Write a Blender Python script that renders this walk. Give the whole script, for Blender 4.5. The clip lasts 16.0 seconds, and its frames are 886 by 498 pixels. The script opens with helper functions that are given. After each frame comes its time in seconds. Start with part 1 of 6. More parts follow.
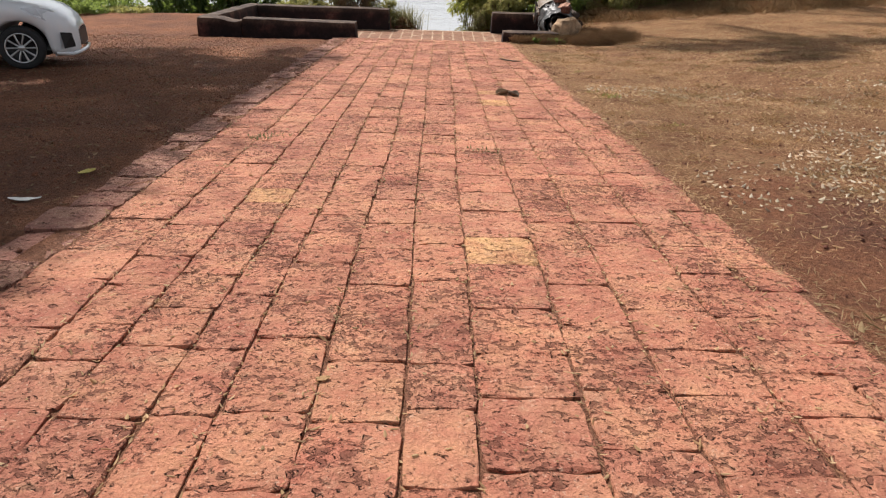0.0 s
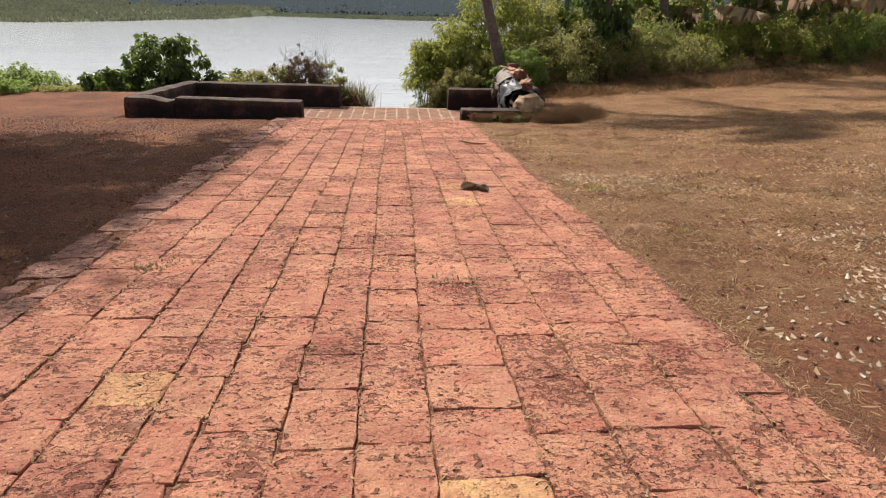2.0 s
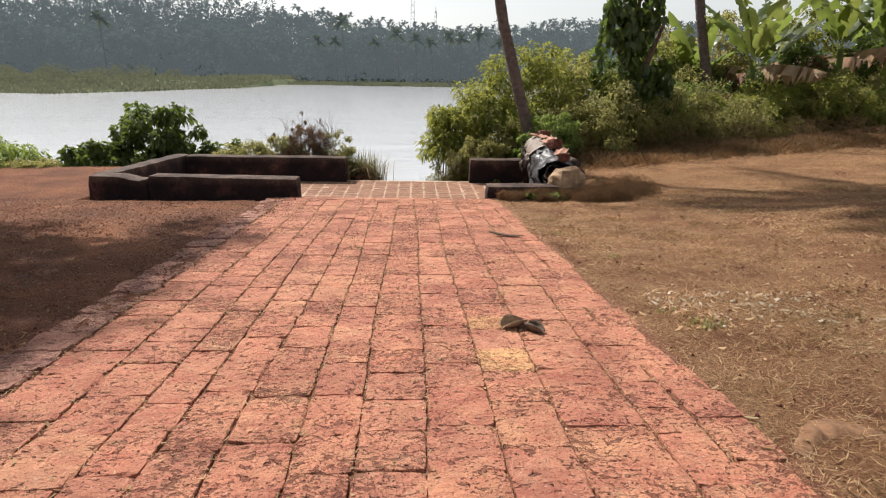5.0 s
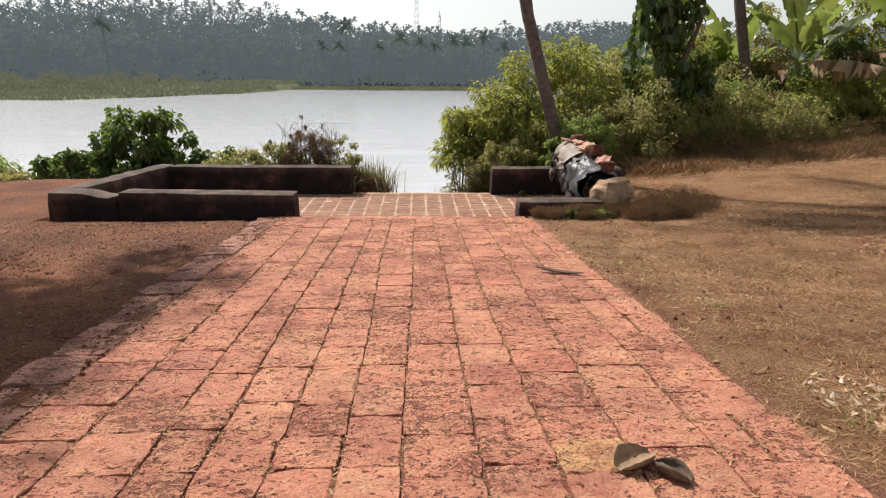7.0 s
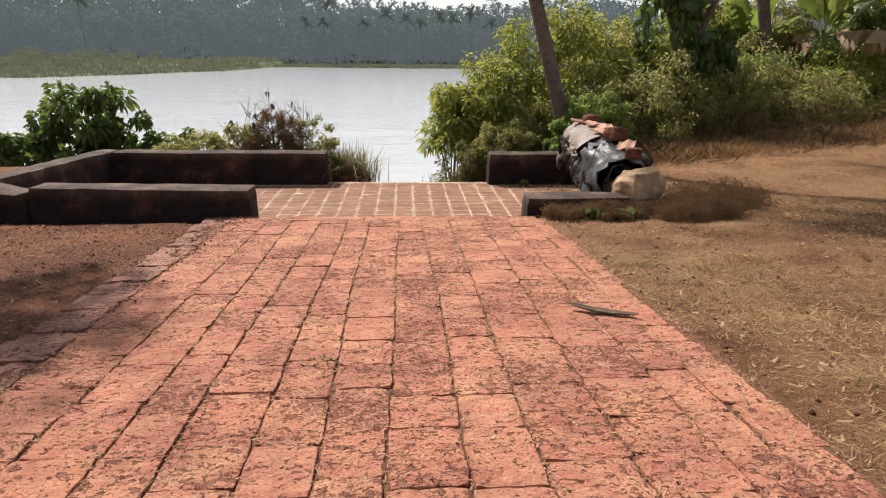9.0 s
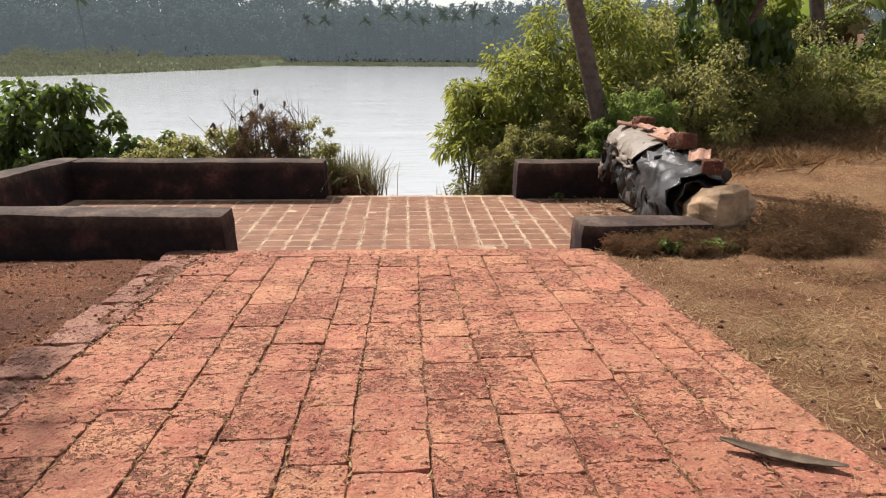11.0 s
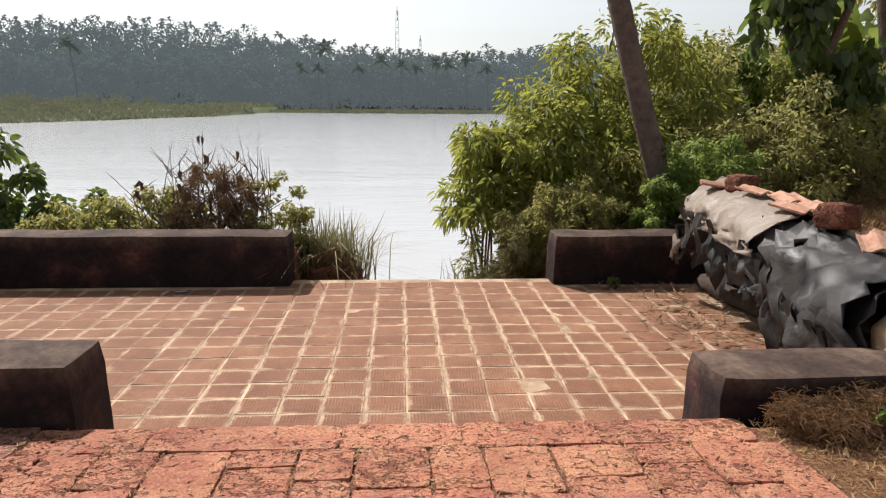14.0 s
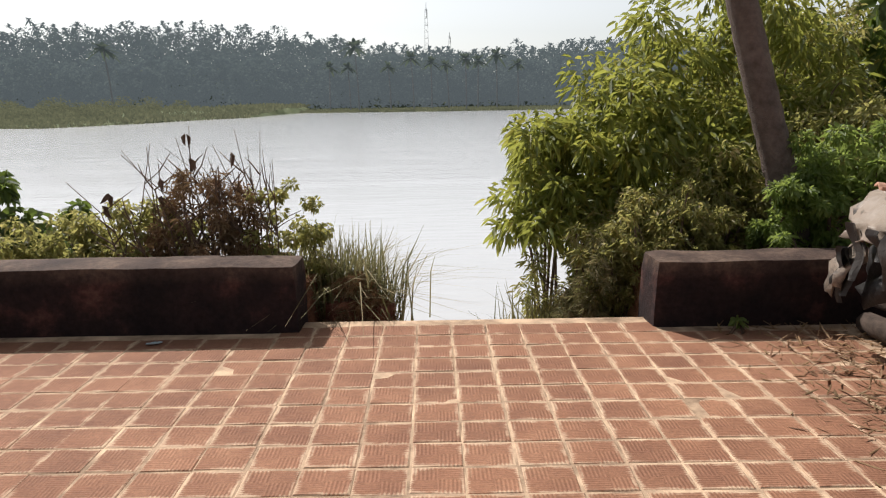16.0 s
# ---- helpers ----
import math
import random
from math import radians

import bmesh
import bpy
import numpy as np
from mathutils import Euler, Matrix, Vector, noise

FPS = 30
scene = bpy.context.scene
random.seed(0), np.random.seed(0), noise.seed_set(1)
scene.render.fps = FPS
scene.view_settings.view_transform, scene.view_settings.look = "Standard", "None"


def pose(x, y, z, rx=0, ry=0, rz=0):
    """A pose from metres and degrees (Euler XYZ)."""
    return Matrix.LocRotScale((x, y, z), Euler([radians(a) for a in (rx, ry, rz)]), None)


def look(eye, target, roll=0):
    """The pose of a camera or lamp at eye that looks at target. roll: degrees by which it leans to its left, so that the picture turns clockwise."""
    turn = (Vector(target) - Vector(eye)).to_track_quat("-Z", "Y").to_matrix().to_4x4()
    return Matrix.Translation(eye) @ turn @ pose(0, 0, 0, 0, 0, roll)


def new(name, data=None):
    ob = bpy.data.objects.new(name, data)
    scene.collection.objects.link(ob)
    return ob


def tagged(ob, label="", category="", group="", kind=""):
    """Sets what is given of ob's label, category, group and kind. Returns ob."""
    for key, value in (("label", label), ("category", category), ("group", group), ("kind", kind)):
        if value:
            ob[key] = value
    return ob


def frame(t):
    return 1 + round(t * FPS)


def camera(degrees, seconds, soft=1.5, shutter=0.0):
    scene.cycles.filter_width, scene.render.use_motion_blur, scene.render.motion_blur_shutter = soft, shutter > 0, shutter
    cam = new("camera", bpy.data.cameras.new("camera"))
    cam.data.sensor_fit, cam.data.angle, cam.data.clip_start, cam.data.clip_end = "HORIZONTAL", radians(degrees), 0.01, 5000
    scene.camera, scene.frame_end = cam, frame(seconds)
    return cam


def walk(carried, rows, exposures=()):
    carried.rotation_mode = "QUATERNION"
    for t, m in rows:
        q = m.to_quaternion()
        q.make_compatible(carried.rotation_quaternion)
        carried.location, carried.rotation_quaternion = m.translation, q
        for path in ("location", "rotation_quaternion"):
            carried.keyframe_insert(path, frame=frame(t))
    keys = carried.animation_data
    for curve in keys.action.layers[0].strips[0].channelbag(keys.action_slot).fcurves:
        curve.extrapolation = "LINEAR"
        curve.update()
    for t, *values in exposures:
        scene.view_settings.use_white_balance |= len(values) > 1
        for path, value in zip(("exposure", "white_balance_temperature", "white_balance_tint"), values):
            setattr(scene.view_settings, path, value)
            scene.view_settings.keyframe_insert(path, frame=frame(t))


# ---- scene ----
cam = camera(66.5, 16.0, soft=1.2)
METRES, EYE, TILT, LEAN, TURN = 14.75, 1.4, -3.8, 0.0, 0.0
ROWS = [
    (0.0, 0.0, 0.0, 0.0, 0.65, -21.67, -1.64),
    (0.5, -0.0043, 0.026, 0.0006, -0.83, -20.11, -1.6),
    (1.0, -0.0042, 0.054, 0.0017, -2.19, -18.49, -1.56),
    (1.5, -0.0033, 0.0799, 0.0017, -2.88, -17.17, -1.53),
    (2.0, -0.0007, 0.1084, 0.0024, -3.17, -15.93, -1.4),
    (2.5, 0.0029, 0.1335, 0.0049, -3.06, -14.9, -1.25),
    (3.0, 0.0033, 0.1625, 0.0059, -2.71, -13.94, -1.12),
    (3.5, 0.0057, 0.1909, 0.0051, -2.43, -13.08, -1.02),
    (4.0, 0.0045, 0.2235, 0.0057, -2.16, -12.11, -0.95),
    (4.5, 0.005, 0.2521, 0.0063, -1.88, -11.08, -0.88),
    (7.0, -0.0118, 0.4107, 0.0058, -1.38, -10.45, -0.27),
    (7.5, -0.0124, 0.4417, 0.0075, -2.0, -10.79, -0.21),
    (8.0, -0.0116, 0.476, 0.0073, -2.67, -11.23, -0.32),
    (10.5, -0.0194, 0.6355, 0.0049, -2.21, -13.05, -0.17),
    (11.0, -0.0244, 0.6688, 0.0063, -2.34, -12.32, -0.18),
    (11.5, -0.0292, 0.6989, 0.0094, -2.6, -10.56, -0.51),
    (12.0, -0.0322, 0.7328, 0.0082, -2.48, -10.3, -1.17),
    (12.5, -0.0325, 0.7653, 0.0079, -2.26, -10.65, -1.3),
    (13.0, -0.0324, 0.8004, 0.0107, -2.39, -9.68, -0.9),
    (13.5, -0.0295, 0.8322, 0.0122, -2.9, -8.99, -0.46),
    (14.0, -0.0293, 0.8651, 0.0096, -2.99, -8.51, -0.2),
    (14.5, -0.0272, 0.894, 0.0095, -2.73, -8.3, 0.15),
    (15.0, -0.0296, 0.9277, 0.0098, -1.89, -8.28, 0.45),
    (15.5, -0.0331, 0.9595, 0.0093, -1.1, -8.42, 0.76),
    (16.0, -0.0382, 0.9952, 0.0092, -0.45, -8.69, 0.83),
]
walk(cam, [(t, pose(0, 0, EYE, TILT, LEAN, TURN) @ pose(METRES * x, METRES * y, METRES * z, 90 + pitch, roll, yaw)) for t, x, y, z, yaw, pitch, roll in ROWS],
     [(0.0, 0.27), (4.5, 0.33), (8.0, 0.35), (12.5, 0.39), (14.5, 0.29), (16.0, 0.27)])

# ---- world, sun, exposure ----
SUN_DIR = Vector((-0.52, 0.72, 1.0)).normalized()
SUN_ELEVATION = math.asin(SUN_DIR.z)
world = bpy.data.worlds.new("hazy_sky")
scene.world = world
world.use_nodes = True
wn, wl = world.node_tree.nodes, world.node_tree.links
wn.clear()
sky = wn.new("ShaderNodeTexSky")
sky.sky_type = "NISHITA"
sky.sun_disc = False
sky.sun_elevation = SUN_ELEVATION
sky.sun_rotation = math.atan2(SUN_DIR.x, SUN_DIR.y)
sky.altitude = 0
sky.air_density, sky.dust_density, sky.ozone_density = 1.0, 1.6, 1.0
wbg = wn.new("ShaderNodeBackground")
wbg.inputs["Strength"].default_value = 0.116
whaze = wn.new("ShaderNodeHueSaturation")
whaze.inputs["Saturation"].default_value = 0.28
wo = wn.new("ShaderNodeOutputWorld")
wl.new(sky.outputs[0], whaze.inputs["Color"])
wl.new(whaze.outputs[0], wbg.inputs["Color"])
wl.new(wbg.outputs[0], wo.inputs["Surface"])
sun_data = bpy.data.lights.new("sun", "SUN")
sun_data.energy, sun_data.angle, sun_data.color = 5.0, radians(1.2), (1.0, 0.95, 0.905)
sun = new("sun", sun_data)
sun.matrix_world = look(SUN_DIR * 60, (0, 0, 0))

# ---- small tools ----
rng = np.random.default_rng(7)


def mat(name):
    m = bpy.data.materials.new(name)
    m.use_nodes = True
    nt = m.node_tree
    return m, nt.nodes, nt.links, nt.nodes["Principled BSDF"]


def node(nodes, kind, **values):
    n = nodes.new(kind)
    for k, v in values.items():
        n.inputs[k].default_value = v
    return n


def ramp(nodes, *stops):
    r = nodes.new("ShaderNodeValToRGB")
    while len(r.color_ramp.elements) < len(stops):
        r.color_ramp.elements.new(0.5)
    for e, (p, c) in zip(r.color_ramp.elements, stops):
        e.position = p
        e.color = (*c, 1) if len(c) == 3 else c
    return r


def mixc(nodes, links, fac, a, b, mode="MIX"):
    n = nodes.new("ShaderNodeMix")
    n.data_type, n.blend_type = "RGBA", mode
    for sock, v in ((n.inputs[0], fac), (n.inputs[6], a), (n.inputs[7], b)):
        if isinstance(v, bpy.types.NodeSocket):
            links.new(v, sock)
        elif isinstance(v, tuple):
            sock.default_value = (*v, 1)
        else:
            sock.default_value = v
    return n.outputs[2]


def math_node(nodes, links, op, a, b=0.0):
    n = nodes.new("ShaderNodeMath")
    n.operation = op
    for sock, v in ((n.inputs[0], a), (n.inputs[1], b)):
        if isinstance(v, bpy.types.NodeSocket):
            links.new(v, sock)
        else:
            sock.default_value = v
    return n.outputs[0]


def noise_tex(nodes, links, coord, scale, detail=4.0, rough=0.55, stretch=None):
    if stretch:
        mp = nodes.new("ShaderNodeMapping")
        mp.inputs["Scale"].default_value = stretch
        links.new(coord, mp.inputs["Vector"])
        coord = mp.outputs[0]
    n = node(nodes, "ShaderNodeTexNoise", Scale=scale, Detail=detail, Roughness=rough)
    links.new(coord, n.inputs["Vector"])
    return n.outputs["Fac"]


def bump(nodes, links, height, strength, distance, bsdf, after=None):
    b = node(nodes, "ShaderNodeBump", Strength=strength, Distance=distance)
    links.new(height, b.inputs["Height"])
    if after is not None:
        links.new(after, b.inputs["Normal"])
    links.new(b.outputs[0], bsdf.inputs["Normal"])
    return b.outputs[0]


def world_pos(nodes):
    return nodes.new("ShaderNodeNewGeometry").outputs["Position"]


# ---- materials ----
def laterite(name, tints, pit=1.0, worn=0.5):
    """Pitted red laterite stone; tints: three colours between which single stones vary."""
    m, n, l, p = mat(name)
    pos = world_pos(n)
    rnd = n.new("ShaderNodeObjectInfo").outputs["Random"]
    isl = n.new("ShaderNodeNewGeometry").outputs["Random Per Island"]
    both = math_node(n, l, "FRACT", math_node(n, l, "ADD", rnd, isl))
    r = ramp(n, *[(i / (len(tints) - 1), c) for i, c in enumerate(tints)])
    l.new(both, r.inputs[0])
    big = noise_tex(n, l, pos, 2.3, 5, 0.6)
    br = ramp(n, (0.3, (0.72, 0.62, 0.64)), (0.5, (1.0, 0.98, 0.97)), (0.7, (1.2, 1.2, 1.14)))
    l.new(big, br.inputs[0])
    col = mixc(n, l, 1.0, r.outputs[0], br.outputs[0], "MULTIPLY")
    # rosy and ochre veins within one stone
    vein = noise_tex(n, l, pos, 6.5, 5, 0.65, (1.0, 1.3, 1.0))
    vr = ramp(n, (0.34, (0.86, 0.7, 0.72)), (0.5, (1.0, 1.0, 1.0)), (0.68, (1.1, 1.22, 1.12)))
    l.new(vein, vr.inputs[0])
    col = mixc(n, l, 0.85, col, vr.outputs[0], "MULTIPLY")
    fine = noise_tex(n, l, pos, 70, 6, 0.75)
    fr = ramp(n, (0.32, (0.7, 0.66, 0.63)), (0.68, (1.24, 1.22, 1.2)))
    l.new(fine, fr.inputs[0])
    col = mixc(n, l, 0.8, col, fr.outputs[0], "MULTIPLY")
    # flaked gouges and small holes, gathered in patches; some stones stay nearly whole
    patch = noise_tex(n, l, pos, 3.4, 4, 0.62)
    shift = math_node(n, l, "MULTIPLY", math_node(n, l, "SUBTRACT", patch, 0.5), 0.62)
    other = math_node(n, l, "FRACT", math_node(n, l, "MULTIPLY", both, 7.31))
    stone_shift = math_node(n, l, "MULTIPLY", math_node(n, l, "SUBTRACT", other, 0.62), 0.15)
    both_shift = math_node(n, l, "ADD", shift, stone_shift)

    def holes(scale, stretch, lo, hi, weight):
        tex = node(n, "ShaderNodeTexNoise", Scale=scale, Detail=2.0, Roughness=0.5, Distortion=0.45)
        mp = n.new("ShaderNodeMapping")
        mp.inputs["Scale"].default_value = stretch
        l.new(pos, mp.inputs["Vector"])
        l.new(mp.outputs[0], tex.inputs["Vector"])
        g = math_node(n, l, "ADD", tex.outputs["Fac"], math_node(n, l, "MULTIPLY", both_shift, weight))
        q = n.new("ShaderNodeMapRange")
        q.interpolation_type = "SMOOTHSTEP"
        l.new(g, q.inputs[0])
        q.inputs[1].default_value, q.inputs[2].default_value = lo, hi
        q.inputs[3].default_value, q.inputs[4].default_value = 1.0, 0.0
        return q.outputs[0]
    wide = holes(23, (0.85, 1.1, 1.0), 0.59, 0.645, 0.5)
    mid = holes(42, (0.9, 1.1, 1.0), 0.6, 0.655, 0.5)
    small = holes(95, (1.0, 1.0, 1.0), 0.62, 0.68, 0.6)
    depth = math_node(n, l, "MINIMUM", math_node(n, l, "MINIMUM", wide, mid), small)
    hole = math_node(n, l, "SUBTRACT", 1.0, depth)
    # dark colour painted into the holes stands in for their inner shade
    col = mixc(n, l, math_node(n, l, "MULTIPLY", hole, 0.7 * min(1, pit)), col, (0.11, 0.036, 0.022))
    pale = noise_tex(n, l, pos, 7.5, 5, 0.65)
    par = ramp(n, (0.56, (0, 0, 0)), (0.74, (1, 1, 1)))
    l.new(pale, par.inputs[0])
    col = mixc(n, l, math_node(n, l, "MULTIPLY", par.outputs[0], worn), col, (0.52, 0.31, 0.19))
    fleck = noise_tex(n, l, pos, 60, 3, 0.6)
    flr = ramp(n, (0.62, (0, 0, 0)), (0.68, (1, 1, 1)))
    l.new(fleck, flr.inputs[0])
    col = mixc(n, l, math_node(n, l, "MULTIPLY", math_node(n, l, "MULTIPLY", flr.outputs[0], depth), 0.6), col, (0.62, 0.39, 0.28))
    l.new(col, p.inputs["Base Color"])
    p.inputs["Roughness"].default_value = 0.88
    p.inputs["Specular IOR Level"].default_value = 0.25
    first = bump(n, l, depth, 1.0, 0.12 * pit, p)
    first = bump(n, l, noise_tex(n, l, pos, 9, 4, 0.6), 0.8, 0.05, p, first)
    rel = noise_tex(n, l, pos, 35, 7, 0.7)
    bump(n, l, rel, 1.0, 0.02, p, first)
    return m


M_PAVER = laterite("laterite_paver", [(0.47, 0.205, 0.13), (0.5, 0.228, 0.143), (0.46, 0.192, 0.124), (0.5, 0.238, 0.145), (0.475, 0.2, 0.13), (0.49, 0.228, 0.146), (0.45, 0.192, 0.126), (0.48, 0.212, 0.135)])
M_PAVER_DUSTY = laterite("laterite_ochre", [(0.54, 0.285, 0.14), (0.57, 0.31, 0.16)], 0.6)
M_KERB = laterite("laterite_kerb", [(0.31, 0.155, 0.115), (0.36, 0.185, 0.135), (0.33, 0.175, 0.135)], 1.2, 0.3)
M_BLOCK = laterite("laterite_block", [(0.15, 0.06, 0.04), (0.2, 0.08, 0.05)], 1.2, 0.1)
M_CHIP = laterite("laterite_chips", [(0.24, 0.1, 0.06), (0.32, 0.14, 0.08), (0.18, 0.08, 0.055)], 0.6, 0.2)


def soil(name):
    """Red gravel soil, straw-coloured where the 'straw' layer says that dry grass lies on it."""
    m, n, l, p = mat(name)
    pos = world_pos(n)
    at = n.new("ShaderNodeAttribute")
    at.attribute_name = "straw"
    big = noise_tex(n, l, pos, 0.9, 6, 0.6)
    r = ramp(n, (0.3, (0.16, 0.075, 0.05)), (0.5, (0.25, 0.112, 0.064)), (0.72, (0.34, 0.152, 0.08)))
    l.new(big, r.inputs[0])
    grain = noise_tex(n, l, pos, 27, 8, 0.82)
    gr = ramp(n, (0.36, (0.45, 0.42, 0.4)), (0.64, (1.4, 1.35, 1.3)))
    l.new(grain, gr.inputs[0])
    red = mixc(n, l, 0.9, r.outputs[0], gr.outputs[0], "MULTIPLY")
    s1 = noise_tex(n, l, pos, 1.6, 6, 0.65)
    sr = ramp(n, (0.3, (0.19, 0.085, 0.047)), (0.5, (0.32, 0.17, 0.09)), (0.75, (0.45, 0.28, 0.155)))
    l.new(s1, sr.inputs[0])
    fibre = noise_tex(n, l, pos, 60, 7, 0.78, (0.7, 1.3, 1.0))
    fr = ramp(n, (0.36, (0.34, 0.31, 0.28)), (0.64, (1.32, 1.28, 1.22)))
    l.new(fibre, fr.inputs[0])
    straw = mixc(n, l, 1.0, sr.outputs[0], fr.outputs[0], "MULTIPLY")
    edge = noise_tex(n, l, pos, 3.2, 6, 0.7)
    k = math_node(n, l, "ADD", at.outputs["Fac"], math_node(n, l, "MULTIPLY", math_node(n, l, "SUBTRACT", edge, 0.5), 1.5))
    kr = ramp(n, (0.36, (0, 0, 0)), (0.62, (1, 1, 1)))
    l.new(k, kr.inputs[0])
    col = mixc(n, l, kr.outputs[0], red, straw)
    joint_dust = n.new("ShaderNodeAttribute")
    joint_dust.attribute_name = "stone_dust"
    dust_col = mixc(n, l, 0.8, (0.31, 0.15, 0.095), gr.outputs[0], "MULTIPLY")
    col = mixc(n, l, joint_dust.outputs["Fac"], col, dust_col)
    far = n.new("ShaderNodeAttribute")
    far.attribute_name = "green"
    gn = noise_tex(n, l, pos, 0.25, 6, 0.7)
    gg = ramp(n, (0.3, (0.08, 0.1, 0.05)), (0.5, (0.105, 0.128, 0.062)), (0.72, (0.14, 0.155, 0.08)))
    l.new(gn, gg.inputs[0])
    col = mixc(n, l, far.outputs["Fac"], col, gg.outputs[0])
    l.new(col, p.inputs["Base Color"])
    p.inputs["Roughness"].default_value = 0.95
    p.inputs["Specular IOR Level"].default_value = 0.15
    f = bump(n, l, grain, 1.0, 0.05, p)
    bump(n, l, fibre, 0.8, 0.014, p, f)
    return m


M_SOIL = soil("red_soil_and_straw")


def plaster(name):
    """Old lime plaster: mottled near-black sides, paler greyish-brown colours on upward faces."""
    m, n, l, p = mat(name)
    pos = world_pos(n)
    big = noise_tex(n, l, pos, 2.6, 7, 0.65)
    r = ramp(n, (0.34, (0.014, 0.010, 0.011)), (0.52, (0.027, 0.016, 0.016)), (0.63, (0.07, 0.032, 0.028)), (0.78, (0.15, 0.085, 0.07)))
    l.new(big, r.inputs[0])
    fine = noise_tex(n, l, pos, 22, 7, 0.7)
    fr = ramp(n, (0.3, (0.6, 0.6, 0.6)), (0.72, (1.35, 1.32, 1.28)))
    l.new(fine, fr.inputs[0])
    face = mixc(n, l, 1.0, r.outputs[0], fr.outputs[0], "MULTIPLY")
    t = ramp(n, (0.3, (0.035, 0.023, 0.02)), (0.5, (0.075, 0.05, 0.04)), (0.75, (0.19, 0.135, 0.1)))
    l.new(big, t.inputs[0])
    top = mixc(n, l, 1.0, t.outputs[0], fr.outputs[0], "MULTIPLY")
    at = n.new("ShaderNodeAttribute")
    at.attribute_name = "top_face"
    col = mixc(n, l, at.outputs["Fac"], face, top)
    l.new(col, p.inputs["Base Color"])
    p.inputs["Roughness"].default_value = 0.9
    p.inputs["Specular IOR Level"].default_value = 0.2
    f = bump(n, l, fine, 0.6, 0.012, p)
    bump(n, l, big, 0.5, 0.04, p, f)
    return m


M_PLASTER = plaster("near_black_plaster")


def chequer_tile():
    """Red cement tile: four ribbed fields, cream lime rubbed over its edges."""
    m, n, l, p = mat("chequered_tile")
    across = n.new("ShaderNodeAttribute")
    across.attribute_name = "across"
    tc = across.outputs["Vector"]
    pos = world_pos(n)
    big = noise_tex(n, l, pos, 1.7, 6, 0.6)
    r = ramp(n, (0.3, (0.185, 0.085, 0.052)), (0.52, (0.245, 0.118, 0.07)), (0.74, (0.31, 0.16, 0.096)))
    l.new(big, r.inputs[0])
    rnd = n.new("ShaderNodeObjectInfo").outputs["Random"]
    rnd = math_node(n, l, "FRACT", math_node(n, l, "ADD", rnd, n.new("ShaderNodeNewGeometry").outputs["Random Per Island"]))
    rr = ramp(n, (0.0, (0.9, 0.89, 0.89)), (1.0, (1.08, 1.07, 1.06)))
    l.new(rnd, rr.inputs[0])
    col = mixc(n, l, 1.0, r.outputs[0], rr.outputs[0], "MULTIPLY")
    fine = noise_tex(n, l, pos, 70, 6, 0.7)
    fr = ramp(n, (0.3, (0.68, 0.66, 0.64)), (0.7, (1.25, 1.24, 1.22)))
    l.new(fine, fr.inputs[0])
    col = mixc(n, l, 0.9, col, fr.outputs[0], "MULTIPLY")
    sep = n.new("ShaderNodeSeparateXYZ")
    l.new(tc, sep.inputs[0])
    x, y = sep.outputs[0], sep.outputs[1]
    # ribs run across in two fields and along in the other two
    quad = math_node(n, l, "GREATER_THAN", math_node(n, l, "MULTIPLY", x, y), 0.0)
    pick = n.new("ShaderNodeMix")
    pick.data_type = "FLOAT"
    l.new(quad, pick.inputs[0])
    l.new(x, pick.inputs[2])
    l.new(y, pick.inputs[3])
    rib = math_node(n, l, "SINE", math_node(n, l, "MULTIPLY", pick.outputs[0], 330.0))
    ax, ay = math_node(n, l, "ABSOLUTE", x), math_node(n, l, "ABSOLUTE", y)
    edge = math_node(n, l, "MAXIMUM", ax, ay)
    wob = noise_tex(n, l, pos, 4.0, 6, 0.75)
    e2 = math_node(n, l, "ADD", edge, math_node(n, l, "MULTIPLY", math_node(n, l, "SUBTRACT", wob, 0.5), 0.12))
    e3 = math_node(n, l, "ADD", e2, math_node(n, l, "MULTIPLY", rib, -0.006))
    er = ramp(n, (0.1, (0, 0, 0)), (0.121, (1, 1, 1)))
    l.new(e3, er.inputs[0])
    keep = ramp(n, (0.36, (0.3, 0.3, 0.3)), (0.54, (1, 1, 1)))
    l.new(noise_tex(n, l, pos, 1.9, 5, 0.7), keep.inputs[0])
    col = mixc(n, l, math_node(n, l, "MULTIPLY", math_node(n, l, "MULTIPLY", er.outputs[0], keep.outputs[0]), 0.8), col, (0.56, 0.41, 0.28))
    groove = ramp(n, (0.1, (0.82, 0.8, 0.78)), (0.6, (1, 1, 1)))
    l.new(math_node(n, l, "MULTIPLY_ADD", rib, 0.5), groove.inputs[0])
    groove_in = groove.inputs[0].links[0].from_node
    groove_in.inputs[2].default_value = 0.5
    col = mixc(n, l, 0.3, col, groove.outputs[0], "MULTIPLY")
    l.new(col, p.inputs["Base Color"])
    p.inputs["Roughness"].default_value = 0.82
    p.inputs["Specular IOR Level"].default_value = 0.25
    f = bump(n, l, rib, 0.4, 0.003, p)
    bump(n, l, fine, 0.5, 0.004, p, f)
    return m


M_TILE = chequer_tile()


